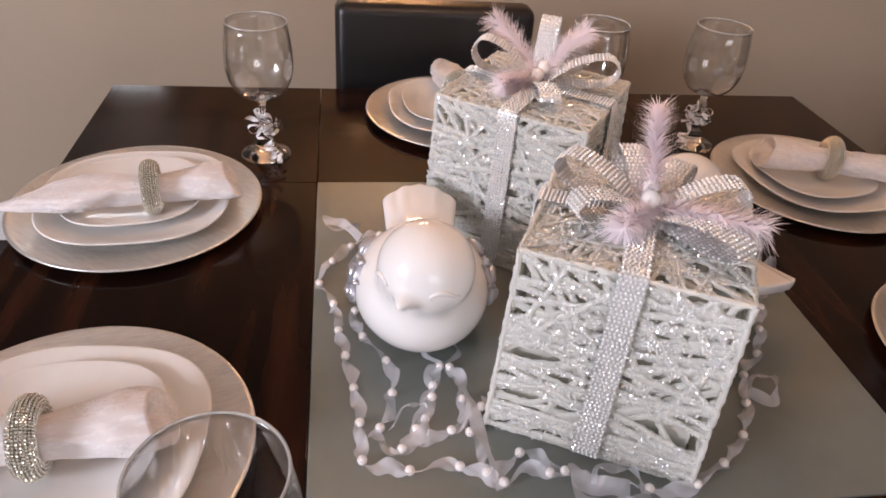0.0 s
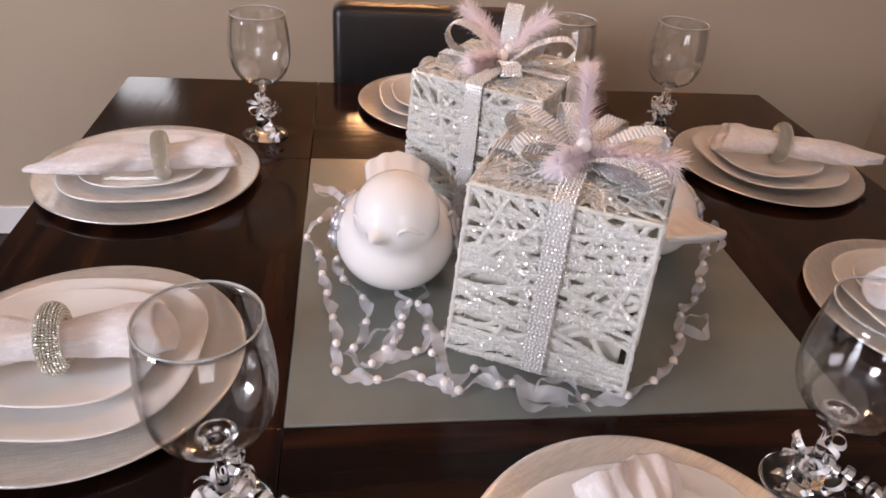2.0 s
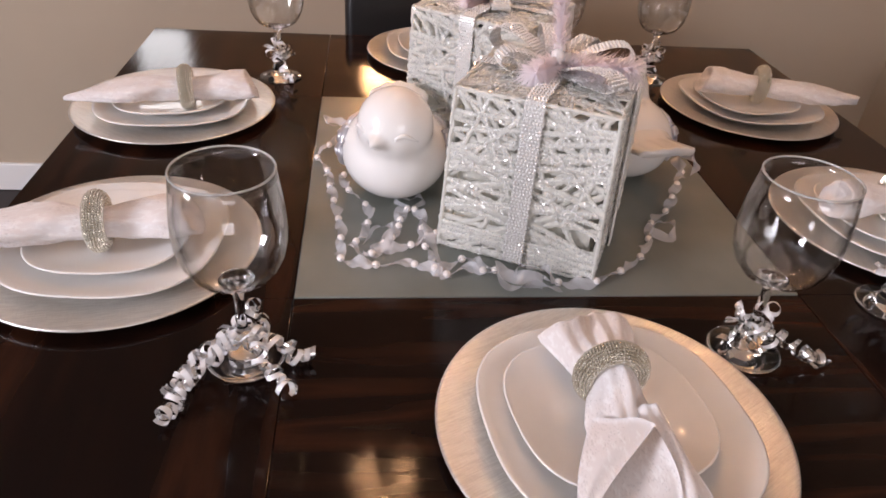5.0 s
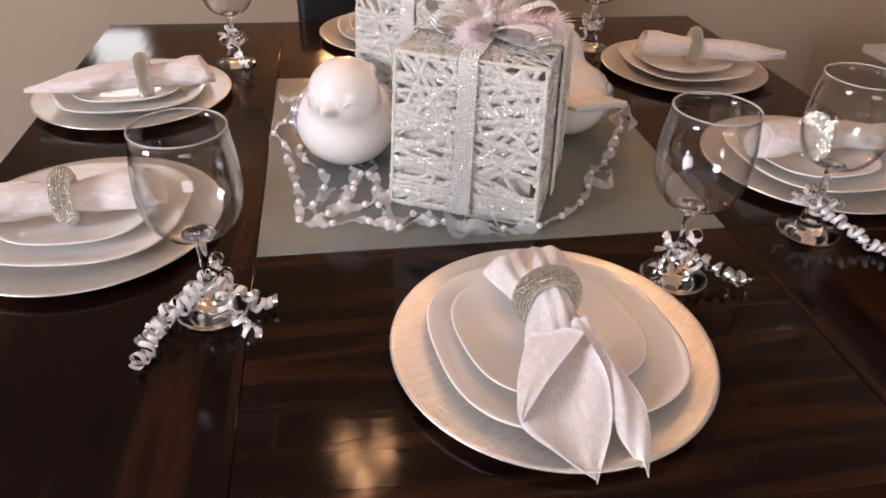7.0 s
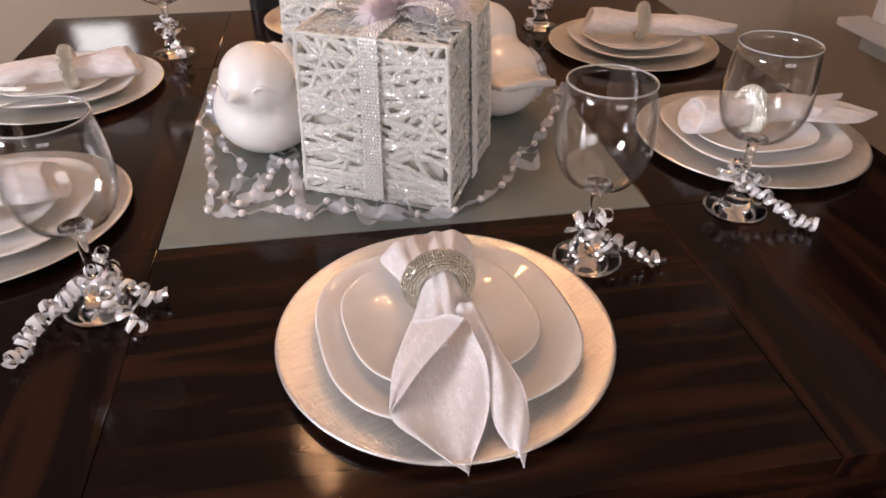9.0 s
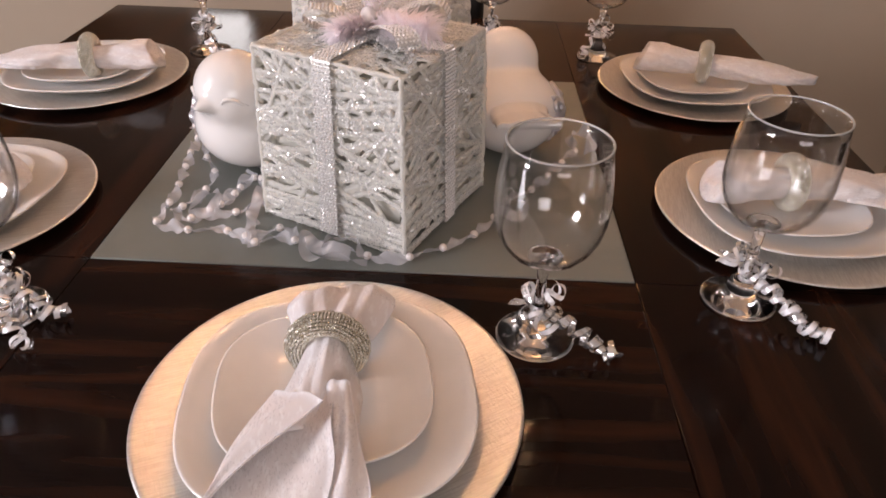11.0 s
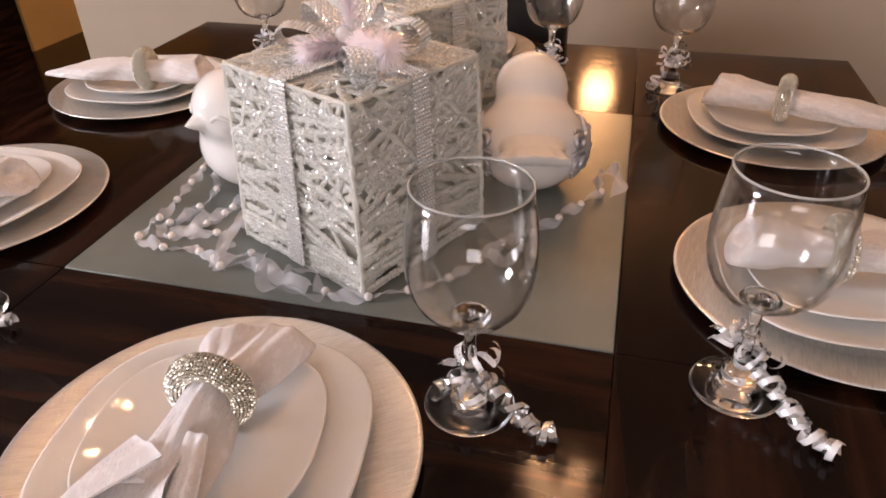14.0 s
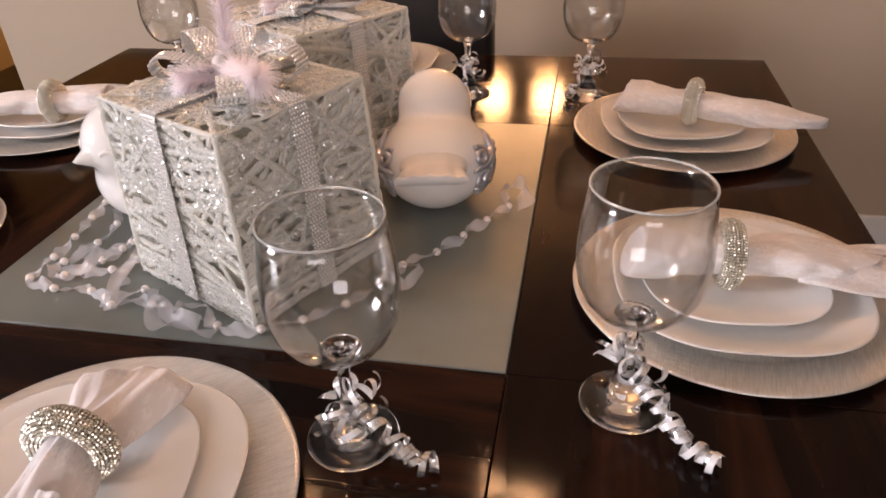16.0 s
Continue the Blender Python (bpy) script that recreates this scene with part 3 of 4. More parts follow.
def curl_bm(bm, path, turns, radius, width, mat, rnd, lean=0.0):
    """Curled ribbon that winds along a path."""
    pts = spline(path, 30)
    n = int(turns * 16)
    prev = None
    for i in range(n + 1):
        s = i / n * (len(pts) - 1)
        a, f = int(min(s, len(pts) - 2)), s - int(min(s, len(pts) - 2))
        p = pts[a].lerp(pts[a + 1], f)
        t = (pts[a + 1] - pts[a]).normalized()
        e1 = t.cross(Vector((0, 0.2, 1))).normalized()
        e2 = e1.cross(t)
        ang = 2 * pi * turns * i / n
        r = radius * (0.85 + 0.3 * sin(i * 0.21 + lean))
        c = p + r * (cos(ang) * e1 + sin(ang) * e2)
        c.z = max(c.z, 0.0035)
        ax = (t + 0.35 * e1 * sin(ang + lean)).normalized() * width / 2
        pair = (bm.verts.new(c - ax), bm.verts.new(c + ax))
        if prev:
            fc = bm.faces.new((prev[0], prev[1], pair[1], pair[0]))
            fc.material_index = mat
        prev = pair


def glass_with_ribbon(x, y, turn, seed, tails):
    g_ob = thing("wine_glass", pose(x, y, 0.0002, 0, 0, turn), "clear stemmed wine glass with a curled ribbon tied on its stem", "wine glass", "wine glasses")
    part("stem_foot", foot_me, None, g_ob)
    part("bowl", bowl_me, None, g_ob)
    part("rim", rim_me, None, g_ob)
    rnd = random.Random(seed)
    low = 0.0 if len(tails) == 1 else 0.013
    # bunch round the stem
    for k in range(6):
        a = rnd.uniform(0, 6.28)
        z0 = rnd.uniform(0.034, 0.062) - low
        p = [(0.009 * cos(a), 0.009 * sin(a), z0), (0.018 * cos(a + 0.7), 0.018 * sin(a + 0.7), z0 + 0.008), (0.024 * cos(a + 1.5), 0.024 * sin(a + 1.5), z0 - 0.004)]
        bm = bmesh.new()
        curl_bm(bm, p, 2.2, 0.0088, 0.0052, 0, rnd, k)
        part("ribbon_curl", bm, FOIL if k % 2 else CURL, g_ob)
    bm = bmesh.new()
    curl_bm(bm, [(0.001, 0, 0.038 - low), (0, 0.001, 0.054 - low)], 2.5, 0.0085, 0.005, 0, rnd)
    part("ribbon_knot", bm, CURL, g_ob, "white ribbon wound round the stem")
    for k, (a, reach, turns) in enumerate(tails):
        a = radians(a - turn)
        c, s = cos(a), sin(a)
        p = [(0.010 * c, 0.010 * s, 0.046 - low), (0.3 * reach * c, 0.3 * reach * s, 0.042 - low), (0.62 * reach * c + 0.006 * s, 0.62 * reach * s, 0.020), (0.82 * reach * c, 0.82 * reach * s, 0.010), (reach * c - 0.006 * s, reach * s + 0.006 * c, 0.010)]
        bm = bmesh.new()
        curl_bm(bm, p, turns * 1.4, 0.0086, 0.0054, 0, rnd, k)
        part("ribbon_tail", bm, FOIL if seed == 23 else CURL, g_ob, "springy silver curled ribbon end" if seed == 23 else "springy white curled ribbon end")
        bm = bmesh.new()
        curl_bm(bm, [Vector(q) + Vector((0.002, 0.003, 0.001)) for q in p[1:]], turns * 0.8, 0.0078, 0.0048, 0, rnd, k + 2)
        part("ribbon_tail", bm, FOIL, g_ob, "springy silver foil ribbon end")
    return g_ob


glass_with_ribbon(-0.085, 0.683, 0, 21, [(-60, 0.045, 3)])
glass_with_ribbon(-0.0417, -0.0915, 0, 22, [(234, 0.110, 6.5), (-14, 0.066, 4), (-52, 0.076, 3.5), (196, 0.052, 3), (218, 0.082, 5)])
glass_with_ribbon(0.4835, -0.0930, 0, 23, [(-24, 0.080, 5), (178, 0.030, 2)])
glass_with_ribbon(0.7040, -0.0185, 0, 24, [(-48, 0.094, 6), (-5, 0.028, 1.5)])
glass_with_ribbon(0.658, 0.730, 0, 25, [(210, 0.04, 3)])
glass_with_ribbon(0.447, 0.725, 0, 26, [(-90, 0.04, 3)])

# ---- gift boxes ----


def strand_bm(bm, a, b, r, rnd, bulge):
    """One glittered cord from a to b with an uneven thickness."""
    a, b = Vector(a), Vector(b)
    n = max(4, int((b - a).length / 0.0045))
    side = Vector((rnd.uniform(-1, 1), rnd.uniform(-1, 1), rnd.uniform(-1, 1))) * 0.002
    path = [a.lerp(b, i / n) + side * sin(pi * i / n) + bulge * (sin(pi * i / n) * rnd.uniform(0.7, 1.0)) + Vector((rnd.uniform(-1, 1), rnd.uniform(-1, 1), rnd.uniform(-1, 1))) * 0.0007 for i in range(n + 1)]
    tube_bm(path, lambda t: r * (0.75 + 0.5 * rnd.random()), 6, bm, False)


def glitter_box(name_label, x, y, turn, side, height, seed):
    rnd = random.Random(seed)
    ob = thing("gift_box", pose(x, y, 0.002, 0, 0, turn), name_label, "gift box", "gift boxes")
    h = side / 2
    cn = [(-h, -h), (h, -h), (h, h), (-h, h)]
    for k in range(4):
        (x0, y0), (x1, y1) = cn[k], cn[(k + 1) % 4]
        for z in (0.003, height):
            bm = bmesh.new()
            strand_bm(bm, (x0, y0, z), (x1, y1, z), 0.0023, rnd, Vector((0, 0, 0)))
            part("frame_bar", bm, GLITTER, ob)
        bm = bmesh.new()
        strand_bm(bm, (x0, y0, 0), (x0, y0, height), 0.0028, rnd, Vector((0, 0, 0)))
        part("frame_bar", bm, GLITTER, ob)
    flakes = bmesh.new()

    def flake(p, nrm):
        t = nrm.orthogonal().normalized()
        t = Matrix.Rotation(rnd.uniform(0, 6.28), 3, nrm) @ t
        tilt = (nrm + 0.6 * Vector((rnd.uniform(-1, 1), rnd.uniform(-1, 1), rnd.uniform(-1, 1)))).normalized()
        a = tilt.cross(t).normalized()
        b = tilt.cross(a)
        s = rnd.uniform(0.0006, 0.0014)
        flakes.faces.new([flakes.verts.new(p + nrm * rnd.uniform(0.0, 0.0014) + s * (cos(q) * a + sin(q) * b)) for q in (0, 1.26, 2.51, 3.77, 5.03)])

    for k in range(5):
        bm = bmesh.new()
        if k < 4:
            p0, p1 = Vector((*cn[k], 0)), Vector((*cn[(k + 1) % 4], 0))
            ex, ey, nrm, hh = (p1 - p0).normalized(), Vector((0, 0, 1)), Vector((p1.y - p0.y, p0.x - p1.x, 0)).normalized(), height
        else:
            p0, ex, ey, nrm, hh = Vector((-h, -h, height)), Vector((1, 0, 0)), Vector((0, 1, 0)), Vector((0, 0, 1)), side

        def at(u, v):
            return p0 + ex * (u * side) + ey * (v * hh)
        lines = []
        if k < 4:
            for i in range(25):
                v = (i + rnd.random()) / 25
                # the low rows run level, the upper ones cross
                tilt = rnd.uniform(-0.05, 0.05) if v < 0.22 else rnd.choice((-1, 1)) * rnd.uniform(0.05, 0.34)
                lines.append(((0, v - tilt / 2), (1, v + tilt / 2), rnd.uniform(0.0032, 0.0056)))
            for i in range(13):
                u, w = rnd.random(), rnd.uniform(0.35, 0.8)
                s = rnd.choice((-1, 1)) * rnd.uniform(0.2, 0.75)
                lines.append(((u - s / 2, 0.25 + rnd.random() * 0.3), (u + s / 2, 1.0), rnd.uniform(0.0028, 0.0046)))
        else:
            for i in range(66):
                u, s = rnd.random(), rnd.uniform(-0.9, 0.9)
                if i % 2:
                    lines.append(((u - s / 2, 0), (u + s / 2, 1), rnd.uniform(0.0022, 0.0040)))
                else:
                    lines.append(((0, u - s / 2), (1, u + s / 2), rnd.uniform(0.0022, 0.0040)))
        inner = len(lines)
        for i in range(22):
            u, w, s = rnd.random(), rnd.uniform(0.12, 1.0), rnd.uniform(-0.8, 0.8)
            lines.append((((u - s / 2, 0), (u + s / 2, 1), rnd.uniform(0.0030, 0.0048))) if i % 4 == 1 else ((0, w - s / 2), (1, w + s / 2), rnd.uniform(0.0030, 0.0048)))
        for q_, ((ua, va), (ub, vb), r) in enumerate(lines):
            # cut the cord at the panel's edges
            t0, t1 = 0.0, 1.0
            for c0, c1 in ((ua, ub), (va, vb)):
                d = c1 - c0
                if abs(d) < 1e-6:
                    continue
                q0, q1 = sorted(((0 - c0) / d, (1 - c0) / d))
                t0, t1 = max(t0, q0), min(t1, q1)
            if t1 - t0 < 0.15:
                continue
            a = at(ua + (ub - ua) * t0, va + (vb - va) * t0)
            b = at(ua + (ub - ua) * t1, va + (vb - va) * t1)
            if q_ >= inner:
                # a second, looser layer behind
                strand_bm(bm, a - nrm * 0.006, b - nrm * 0.006, r, rnd, -nrm * rnd.uniform(0, 0.006))
                continue
            strand_bm(bm, a, b, r, rnd, -nrm * rnd.uniform(0, 0.004))
            for q in range(int((b - a).length / 0.0014)):
                flake(a.lerp(b, rnd.random()) + ey * rnd.uniform(-r, r) + nrm * (r * 0.40 - 0.0008), nrm)
        # the cords are pressed flat into one crust
        for v in bm.verts:
            v.co -= nrm * ((v.co - p0).dot(nrm) * 0.58)
        tagged(part("woven_panel", bm, GLITTER, ob, "web of white glittered cords"), kind="stuff")
    d = side - 0.024
    part("lining", box_bm(-d / 2, d / 2, -d / 2, d / 2, 0.004, height - 0.012), SHEER, ob, "sheer white inner lining", smooth=False)
    tagged(part("glitter", flakes, FLAKE, ob, "sparkling silver glitter flakes", smooth=False), kind="stuff")
    return ob


def band_bm(band, stones, path, normals, width, across=6):
    """Mesh ribbon with rows of small cut stones along a path."""
    path = [Vector(p) for p in path]
    lens = [0.0]
    for a, b in zip(path, path[1:]):
        lens.append(lens[-1] + (b - a).length)
    prev = None
    sides = []
    for i, p in enumerate(path):
        t = (path[min(i + 1, len(path) - 1)] - path[max(i - 1, 0)]).normalized()
        n = Vector(normals[i] if isinstance(normals, list) else normals).normalized()
        s = t.cross(n)
        s = s.normalized() if s.length > 1e-4 else t.orthogonal().normalized()
        n = s.cross(t).normalized()
        sides.append((s, n))
        row = (band.verts.new(p - s * width / 2), band.verts.new(p + s * width / 2))
        if prev:
            band.faces.new((prev[0], prev[1], row[1], row[0]))
        prev = row
    pitch = width / across
    rs = random.Random(len(path))
    d, i = pitch / 2, 0
    rowno = 0
    while d < lens[-1]:
        while lens[i + 1] < d:
            i += 1
        f = (d - lens[i]) / max(1e-9, lens[i + 1] - lens[i])
        p = path[i].lerp(path[i + 1], f)
        s = sides[i][0].lerp(sides[i + 1][0], f)
        n = sides[i][1].lerp(sides[i + 1][1], f).normalized()
        t = s.cross(n)
        for k in range(across):
            c = p + s * ((k + (0.35 if rowno % 2 else 0.65)) * pitch - width / 2)
            q = pitch * 0.39
            n2 = (n + Vector((rs.uniform(-1, 1), rs.uniform(-1, 1), rs.uniform(-1, 1))) * 0.42).normalized()
            s2 = t.cross(n2).normalized() * -1
            t2 = s2.cross(n2)
            for sg in (1, -1):
                base = [stones.verts.new(c + q * (cos(2 * pi * j / 6 + 0.5) * s2 + sin(2 * pi * j / 6 + 0.5) * t2) + n * 0.0004 * sg) for j in range(6)]
                tip = [stones.verts.new(c + 0.5 * q * (cos(2 * pi * j / 6 + 0.5) * s2 + sin(2 * pi * j / 6 + 0.5) * t2) + n2 * (0.0019 if sg > 0 else -0.0008)) for j in range(6)]
                for j in range(6):
                    fs = (base[j], base[(j + 1) % 6], tip[(j + 1) % 6], tip[j])
                    stones.faces.new(fs if sg > 0 else fs[::-1])
                stones.faces.new(tip if sg > 0 else tip[::-1])
        d += pitch
        rowno += 1


def wrap_ribbons(ob, side, height, width):
    h = side / 2 + 0.0052
    z = height + 0.0045
    for axis in (0, 1):
        band, stones = bmesh.new(), bmesh.new()
        pts, nrm = [], []

        def put(u, zz, n):
            pts.append((u, 0.0, zz) if axis == 0 else (0.0, u, zz))
            nrm.append((n[0], 0, n[1]) if axis == 0 else (0, n[0], n[1]))
        for i in range(13):
            put(-h, 0.004 + (z - 0.008) * i / 12, (-1, 0))
        put(-h + 0.002, z, (-0.7, 0.7))
        for i in range(13):
            put(-h + 0.006 + (2 * h - 0.012) * i / 12, z + 0.0005 * axis, (0, 1))
        put(h - 0.002, z, (0.7, 0.7))
        for i in range(13):
            put(h, z - 0.004 - (z - 0.008) * i / 12, (1, 0))
        band_bm(band, stones, pts, nrm, width)
        rb = part("ribbon", band, MESHBAND, ob, "silver mesh ribbon")
        tagged(part("stone_net", stones, STONE, rb, "rows of silver rhinestones", smooth=False), kind="stuff")


def sprig_bm(path, rnd, count, reach):
    """Tinsel sprig: fine blades all round a wire."""
    bm = tube_bm(path, 0.0006, 4)
    pts = [Vector(p) for p in path]
    for i in range(count):
        s = (i / count) * (len(pts) - 1)
        a = min(int(s), len(pts) - 2)
        p = pts[a].lerp(pts[a + 1], s - a)
        t = (pts[a + 1] - pts[a]).normalized()
        e = Matrix.Rotation(rnd.uniform(0, 6.28), 3, t) @ t.orthogonal().normalized()
        d = (e + 0.75 * t + 0.25 * Vector((rnd.uniform(-1, 1), rnd.uniform(-1, 1), rnd.uniform(-1, 1)))).normalized() * reach * rnd.uniform(0.6, 1.1)
        w = d.cross(t).normalized() * 0.00055
        m = p + d * 0.55
        v = [bm.verts.new(q) for q in (p - w, p + w, m + w, m - w, p + d * 1.0 + Vector((0, 0, -0.15 * reach)))]
        bm.faces.new((v[0], v[1], v[2], v[3]))
        bm.faces.new((v[3], v[2], v[4]))
    return bm


def bow(ob, height, loops, sprigs, pearls, seed):
    rnd = random.Random(seed)
    z = height + 0.008
    for ang, out, rise, width in loops:
        a = radians(ang)
        c, s = cos(a), sin(a)
        pts = spline([(0.004 * c, 0.004 * s, z), (out * 0.45 * c, out * 0.45 * s, z + rise * 0.75), (out * 0.85 * c, out * 0.85 * s, z + rise * 1.0), (out * c, out * s, z + rise * 0.62),
                      (out * 0.86 * c, out * 0.86 * s, z + rise * 0.22), (out * 0.45 * c, out * 0.45 * s, z + rise * 0.1), (0.006 * c, 0.006 * s, z + 0.002)], 7)
        nrm = []
        for i in range(len(pts)):
            t = (pts[min(i + 1, len(pts) - 1)] - pts[max(i - 1, 0)]).normalized()
            nrm.append(tuple(Vector((-s, c, 0)).cross(t) * -1))
        band, stones = bmesh.new(), bmesh.new()
        band_bm(band, stones, pts, nrm, width)
        lp = part("bow_loop", band, MESHBAND, ob, "looped silver mesh ribbon")
        tagged(part("stone_net", stones, STONE, lp, smooth=False), kind="stuff")
    for ang, out, rise in sprigs:
        a = radians(ang)
        c, s = cos(a), sin(a)
        path = spline([(0, 0, z + 0.004), (out * 0.5 * c, out * 0.5 * s, z + 0.006 + rise * 0.6), (out * c, out * s, z + 0.006 + rise)], 6)
        part("tinsel_sprig", sprig_bm(path, rnd, 950, 0.029), TINSEL, ob, "pale pink-white frosted tinsel sprig")
    for px, py, pz, r in pearls:
        bm = bmesh.new()
        bmesh.ops.create_uvsphere(bm, u_segments=20, v_segments=12, radius=r, matrix=Matrix.Translation((px, py, z + pz)))
        part("pearl", bm, PEARL, ob, "ivory pearl bead")


def narrow_upwards(ob, height, share=0.062):
    """The boxes are a little narrower at the top than at the foot."""
    for child in ob.children_recursive:
        co = np.empty(len(child.data.vertices) * 3)
        child.data.vertices.foreach_get("co", co)
        co = co.reshape(-1, 3)
        co[:, :2] *= (1 - share * np.clip(co[:, 2] / height, 0, 1))[:, None]
        child.data.vertices.foreach_set("co", co.ravel())


BOX_H, SIDE = 0.207, 0.197
box_front = glitter_box("white glittered cord gift box with rhinestone ribbon bow", 0.300, 0.156, -26.0, SIDE, BOX_H, 2)
wrap_ribbons(box_front, SIDE, BOX_H, 0.025)
bow(box_front, BOX_H, [(165, 0.095, 0.035, 0.026), (20, 0.09, 0.035, 0.026), (-35, 0.105, 0.022, 0.028), (115, 0.080, 0.034, 0.026), (215, 0.08, 0.026, 0.026), (70, 0.08, 0.026, 0.026)],
    [(120, 0.026, 0.078), (-20, 0.10, 0.02), (-110, 0.05, 0.0)], [(0.0, -0.008, 0.018, 0.009), (0.010, 0.002, 0.014, 0.008), (-0.002, 0.006, 0.024, 0.008)], 6)
narrow_upwards(box_front, BOX_H)
box_back = glitter_box("white glittered cord gift box standing behind with a rhinestone bow", 0.275, 0.458, -34, SIDE, BOX_H, 8)
wrap_ribbons(box_back, SIDE, BOX_H, 0.025)
bow(box_back, BOX_H, [(190, 0.09, 0.045, 0.026), (20, 0.10, 0.04, 0.026), (100, 0.05, 0.07, 0.026), (-60, 0.08, 0.015, 0.028), (60, 0.07, 0.045, 0.026)],
    [(160, 0.085, 0.048), (55, 0.065, 0.050), (-120, 0.06, 0.0)], [(0.0, -0.01, 0.012, 0.009), (0.004, 0.0, 0.02, 0.008)], 9)

narrow_upwards(box_back, BOX_H)

# ---- ceramic birds ----


def bird_mesh():
    """A round little bird: body and head melt together, tail fan, scrolled silver wings. It looks along -y."""
    nu, nv = 96, 72
    cb, rb = np.array((0.0, 0.000, 0.0545)), np.array((0.0685, 0.078, 0.0585))
    ch, rh = np.array((0.0, -0.043, 0.1085)), 0.0457
    o = np.array((0.0, -0.023, 0.081))
    yaw = radians(-25)
    fx, fy = sin(yaw), -cos(yaw)

    def dist(p):
        q = (p - cb) / rb
        k0, k1 = np.linalg.norm(q, axis=-1), np.linalg.norm(q / rb, axis=-1)
        d1 = k0 * (k0 - 1) / np.maximum(k1, 1e-6)
        d2 = np.linalg.norm((p - ch) / np.array((1, 1, 0.98)), axis=-1) - rh
        k = 0.014
        hh = np.clip(0.5 + 0.5 * (d2 - d1) / k, 0, 1)
        d = d2 * (1 - hh) + d1 * hh - k * hh * (1 - hh)
        # beak: a short cone
        q = p - ch - np.array((fx * 0.0415, fy * 0.0415, -0.005))
        ax = q[..., 0] * fx + q[..., 1] * fy
        rr = np.sqrt((q[..., 0] * fy - q[..., 1] * fx) ** 2 + (q[..., 2] * 1.2) ** 2)
        d3 = np.maximum(rr * 0.85 + ax * 0.55 - 0.0125, -ax - 0.01)
        hh = np.clip(0.5 + 0.5 * (d3 - d) / 0.004, 0, 1)
        d = d3 * (1 - hh) + d * hh - 0.004 * hh * (1 - hh)
        return np.maximum(d, 0.0005 - p[..., 2])
    th, ph = np.meshgrid(np.linspace(0, pi, nv + 1), np.linspace(0, 2 * pi, nu, endpoint=False), indexing="ij")
    # gather samples round the beak's axis
    way = np.stack([np.sin(th) * np.cos(ph), np.cos(th) * -1.0, np.sin(th) * np.sin(ph)], -1)
    r = np.full(th.shape, 0.01)
    for _ in range(90):
        r += 0.55 * -dist(o + way * r[..., None]) * 1.0
    pts = o + way * r[..., None]
    bm = bmesh.new()
    grid = [[bm.verts.new(pts[i, j]) for j in range(nu)] for i in range(1, nv)]
    a, b = bm.verts.new(pts[0, 0]), bm.verts.new(pts[nv, 0])
    for j in range(nu):
        k = (j + 1) % nu
        bm.faces.new((a, grid[0][k], grid[0][j]))
        bm.faces.new((b, grid[-1][j], grid[-1][k]))
        for i in range(nv - 2):
            bm.faces.new((grid[i][j], grid[i][k], grid[i + 1][k], grid[i + 1][j]))
    # tail: runs out of the back, flattens and flares into a fluted fan
    n, rows_ = 72, 26
    rings = []
    for i in range(rows_ + 1):
        s = i / rows_
        hw = 0.051 - 0.014 * sin(pi * min(1, s * 1.5) / 2) ** 2 + 0.005 * max(0, (s - 0.55) / 0.45) ** 1.3
        top = 0.104 - 0.017 * sin(pi * min(1, s * 1.4) / 2) + 0.009 * max(0, s - 0.6) / 0.4
        low = 0.030 + 0.047 * s ** 0.8 + 0.008 * s * s
        ring = []
        for j in range(n):
            a = 2 * pi * j / n
            c, sn = cos(a), sin(a)
            sq = 1 - 0.45 * s
            u = abs(c) ** sq * (1 if c > 0 else -1)
            flute = 0.0011 * s ** 2 * cos(u * pi * 4.5)
            zz = (top + low) / 2 + (top - low) / 2 * abs(sn) ** sq * (1 if sn > 0 else -1)
            zz += flute * (1 if sn > 0 else 0.4) - 0.010 * s * u * u
            ring.append(bm.verts.new((u * hw, 0.010 + s * 0.122 - 0.016 * s * u * u, zz)))
        rings.append(ring)
    for r1, r2 in zip(rings, rings[1:]):
        for j in range(n):
            bm.faces.new((r1[j], r1[(j + 1) % n], r2[(j + 1) % n], r2[j]))
    lip = [bm.verts.new(v.co * 0.96 + Vector((0, 0.0072, 0.0033))) for v in rings[-1]]
    for j in range(n):
        bm.faces.new((rings[-1][j], rings[-1][(j + 1) % n], lip[(j + 1) % n], lip[j]))
    bm.faces.new(lip)
    bm.faces.new(rings[0][::-1])
    bmesh.ops.recalc_face_normals(bm, faces=bm.faces)
    # closed eyes: a curved lid line on the turned head

    def on_head(across, up):
        d = sqrt(max(0, rh ** 2 - across ** 2 - up ** 2)) + 0.0003
        return (ch[0] + fx * d - fy * across * -1, ch[1] + fy * d - fx * across, ch[2] + up)
    for sx in (-1, 1):
        arc = [on_head(sx * (0.020 + 0.021 * q), 0.001 + 0.0055 * sin(q * pi * 1.15) - 0.003 * q) for q in [k / 12 for k in range(13)]]
        tube_bm(arc, lambda s: 0.0019 * (0.4 + sin(pi * s)), 8, bm)
        arc = [on_head(sx * (0.029 + 0.008 * cos(q)), -0.0005 + 0.0045 * sin(q)) for q in [pi * k / 8 for k in range(9)]]
        tube_bm(arc, 0.0015, 8, bm)
        # scrolled wing of silver loops
        first = len(bm.faces)
        def on_side(yy, zz, out):
            qq = 1 - ((yy - cb[1]) / rb[1]) ** 2 - ((zz - cb[2]) / rb[2]) ** 2
            return (sx * (rb[0] * sqrt(max(0.24, qq)) + out), yy, zz)
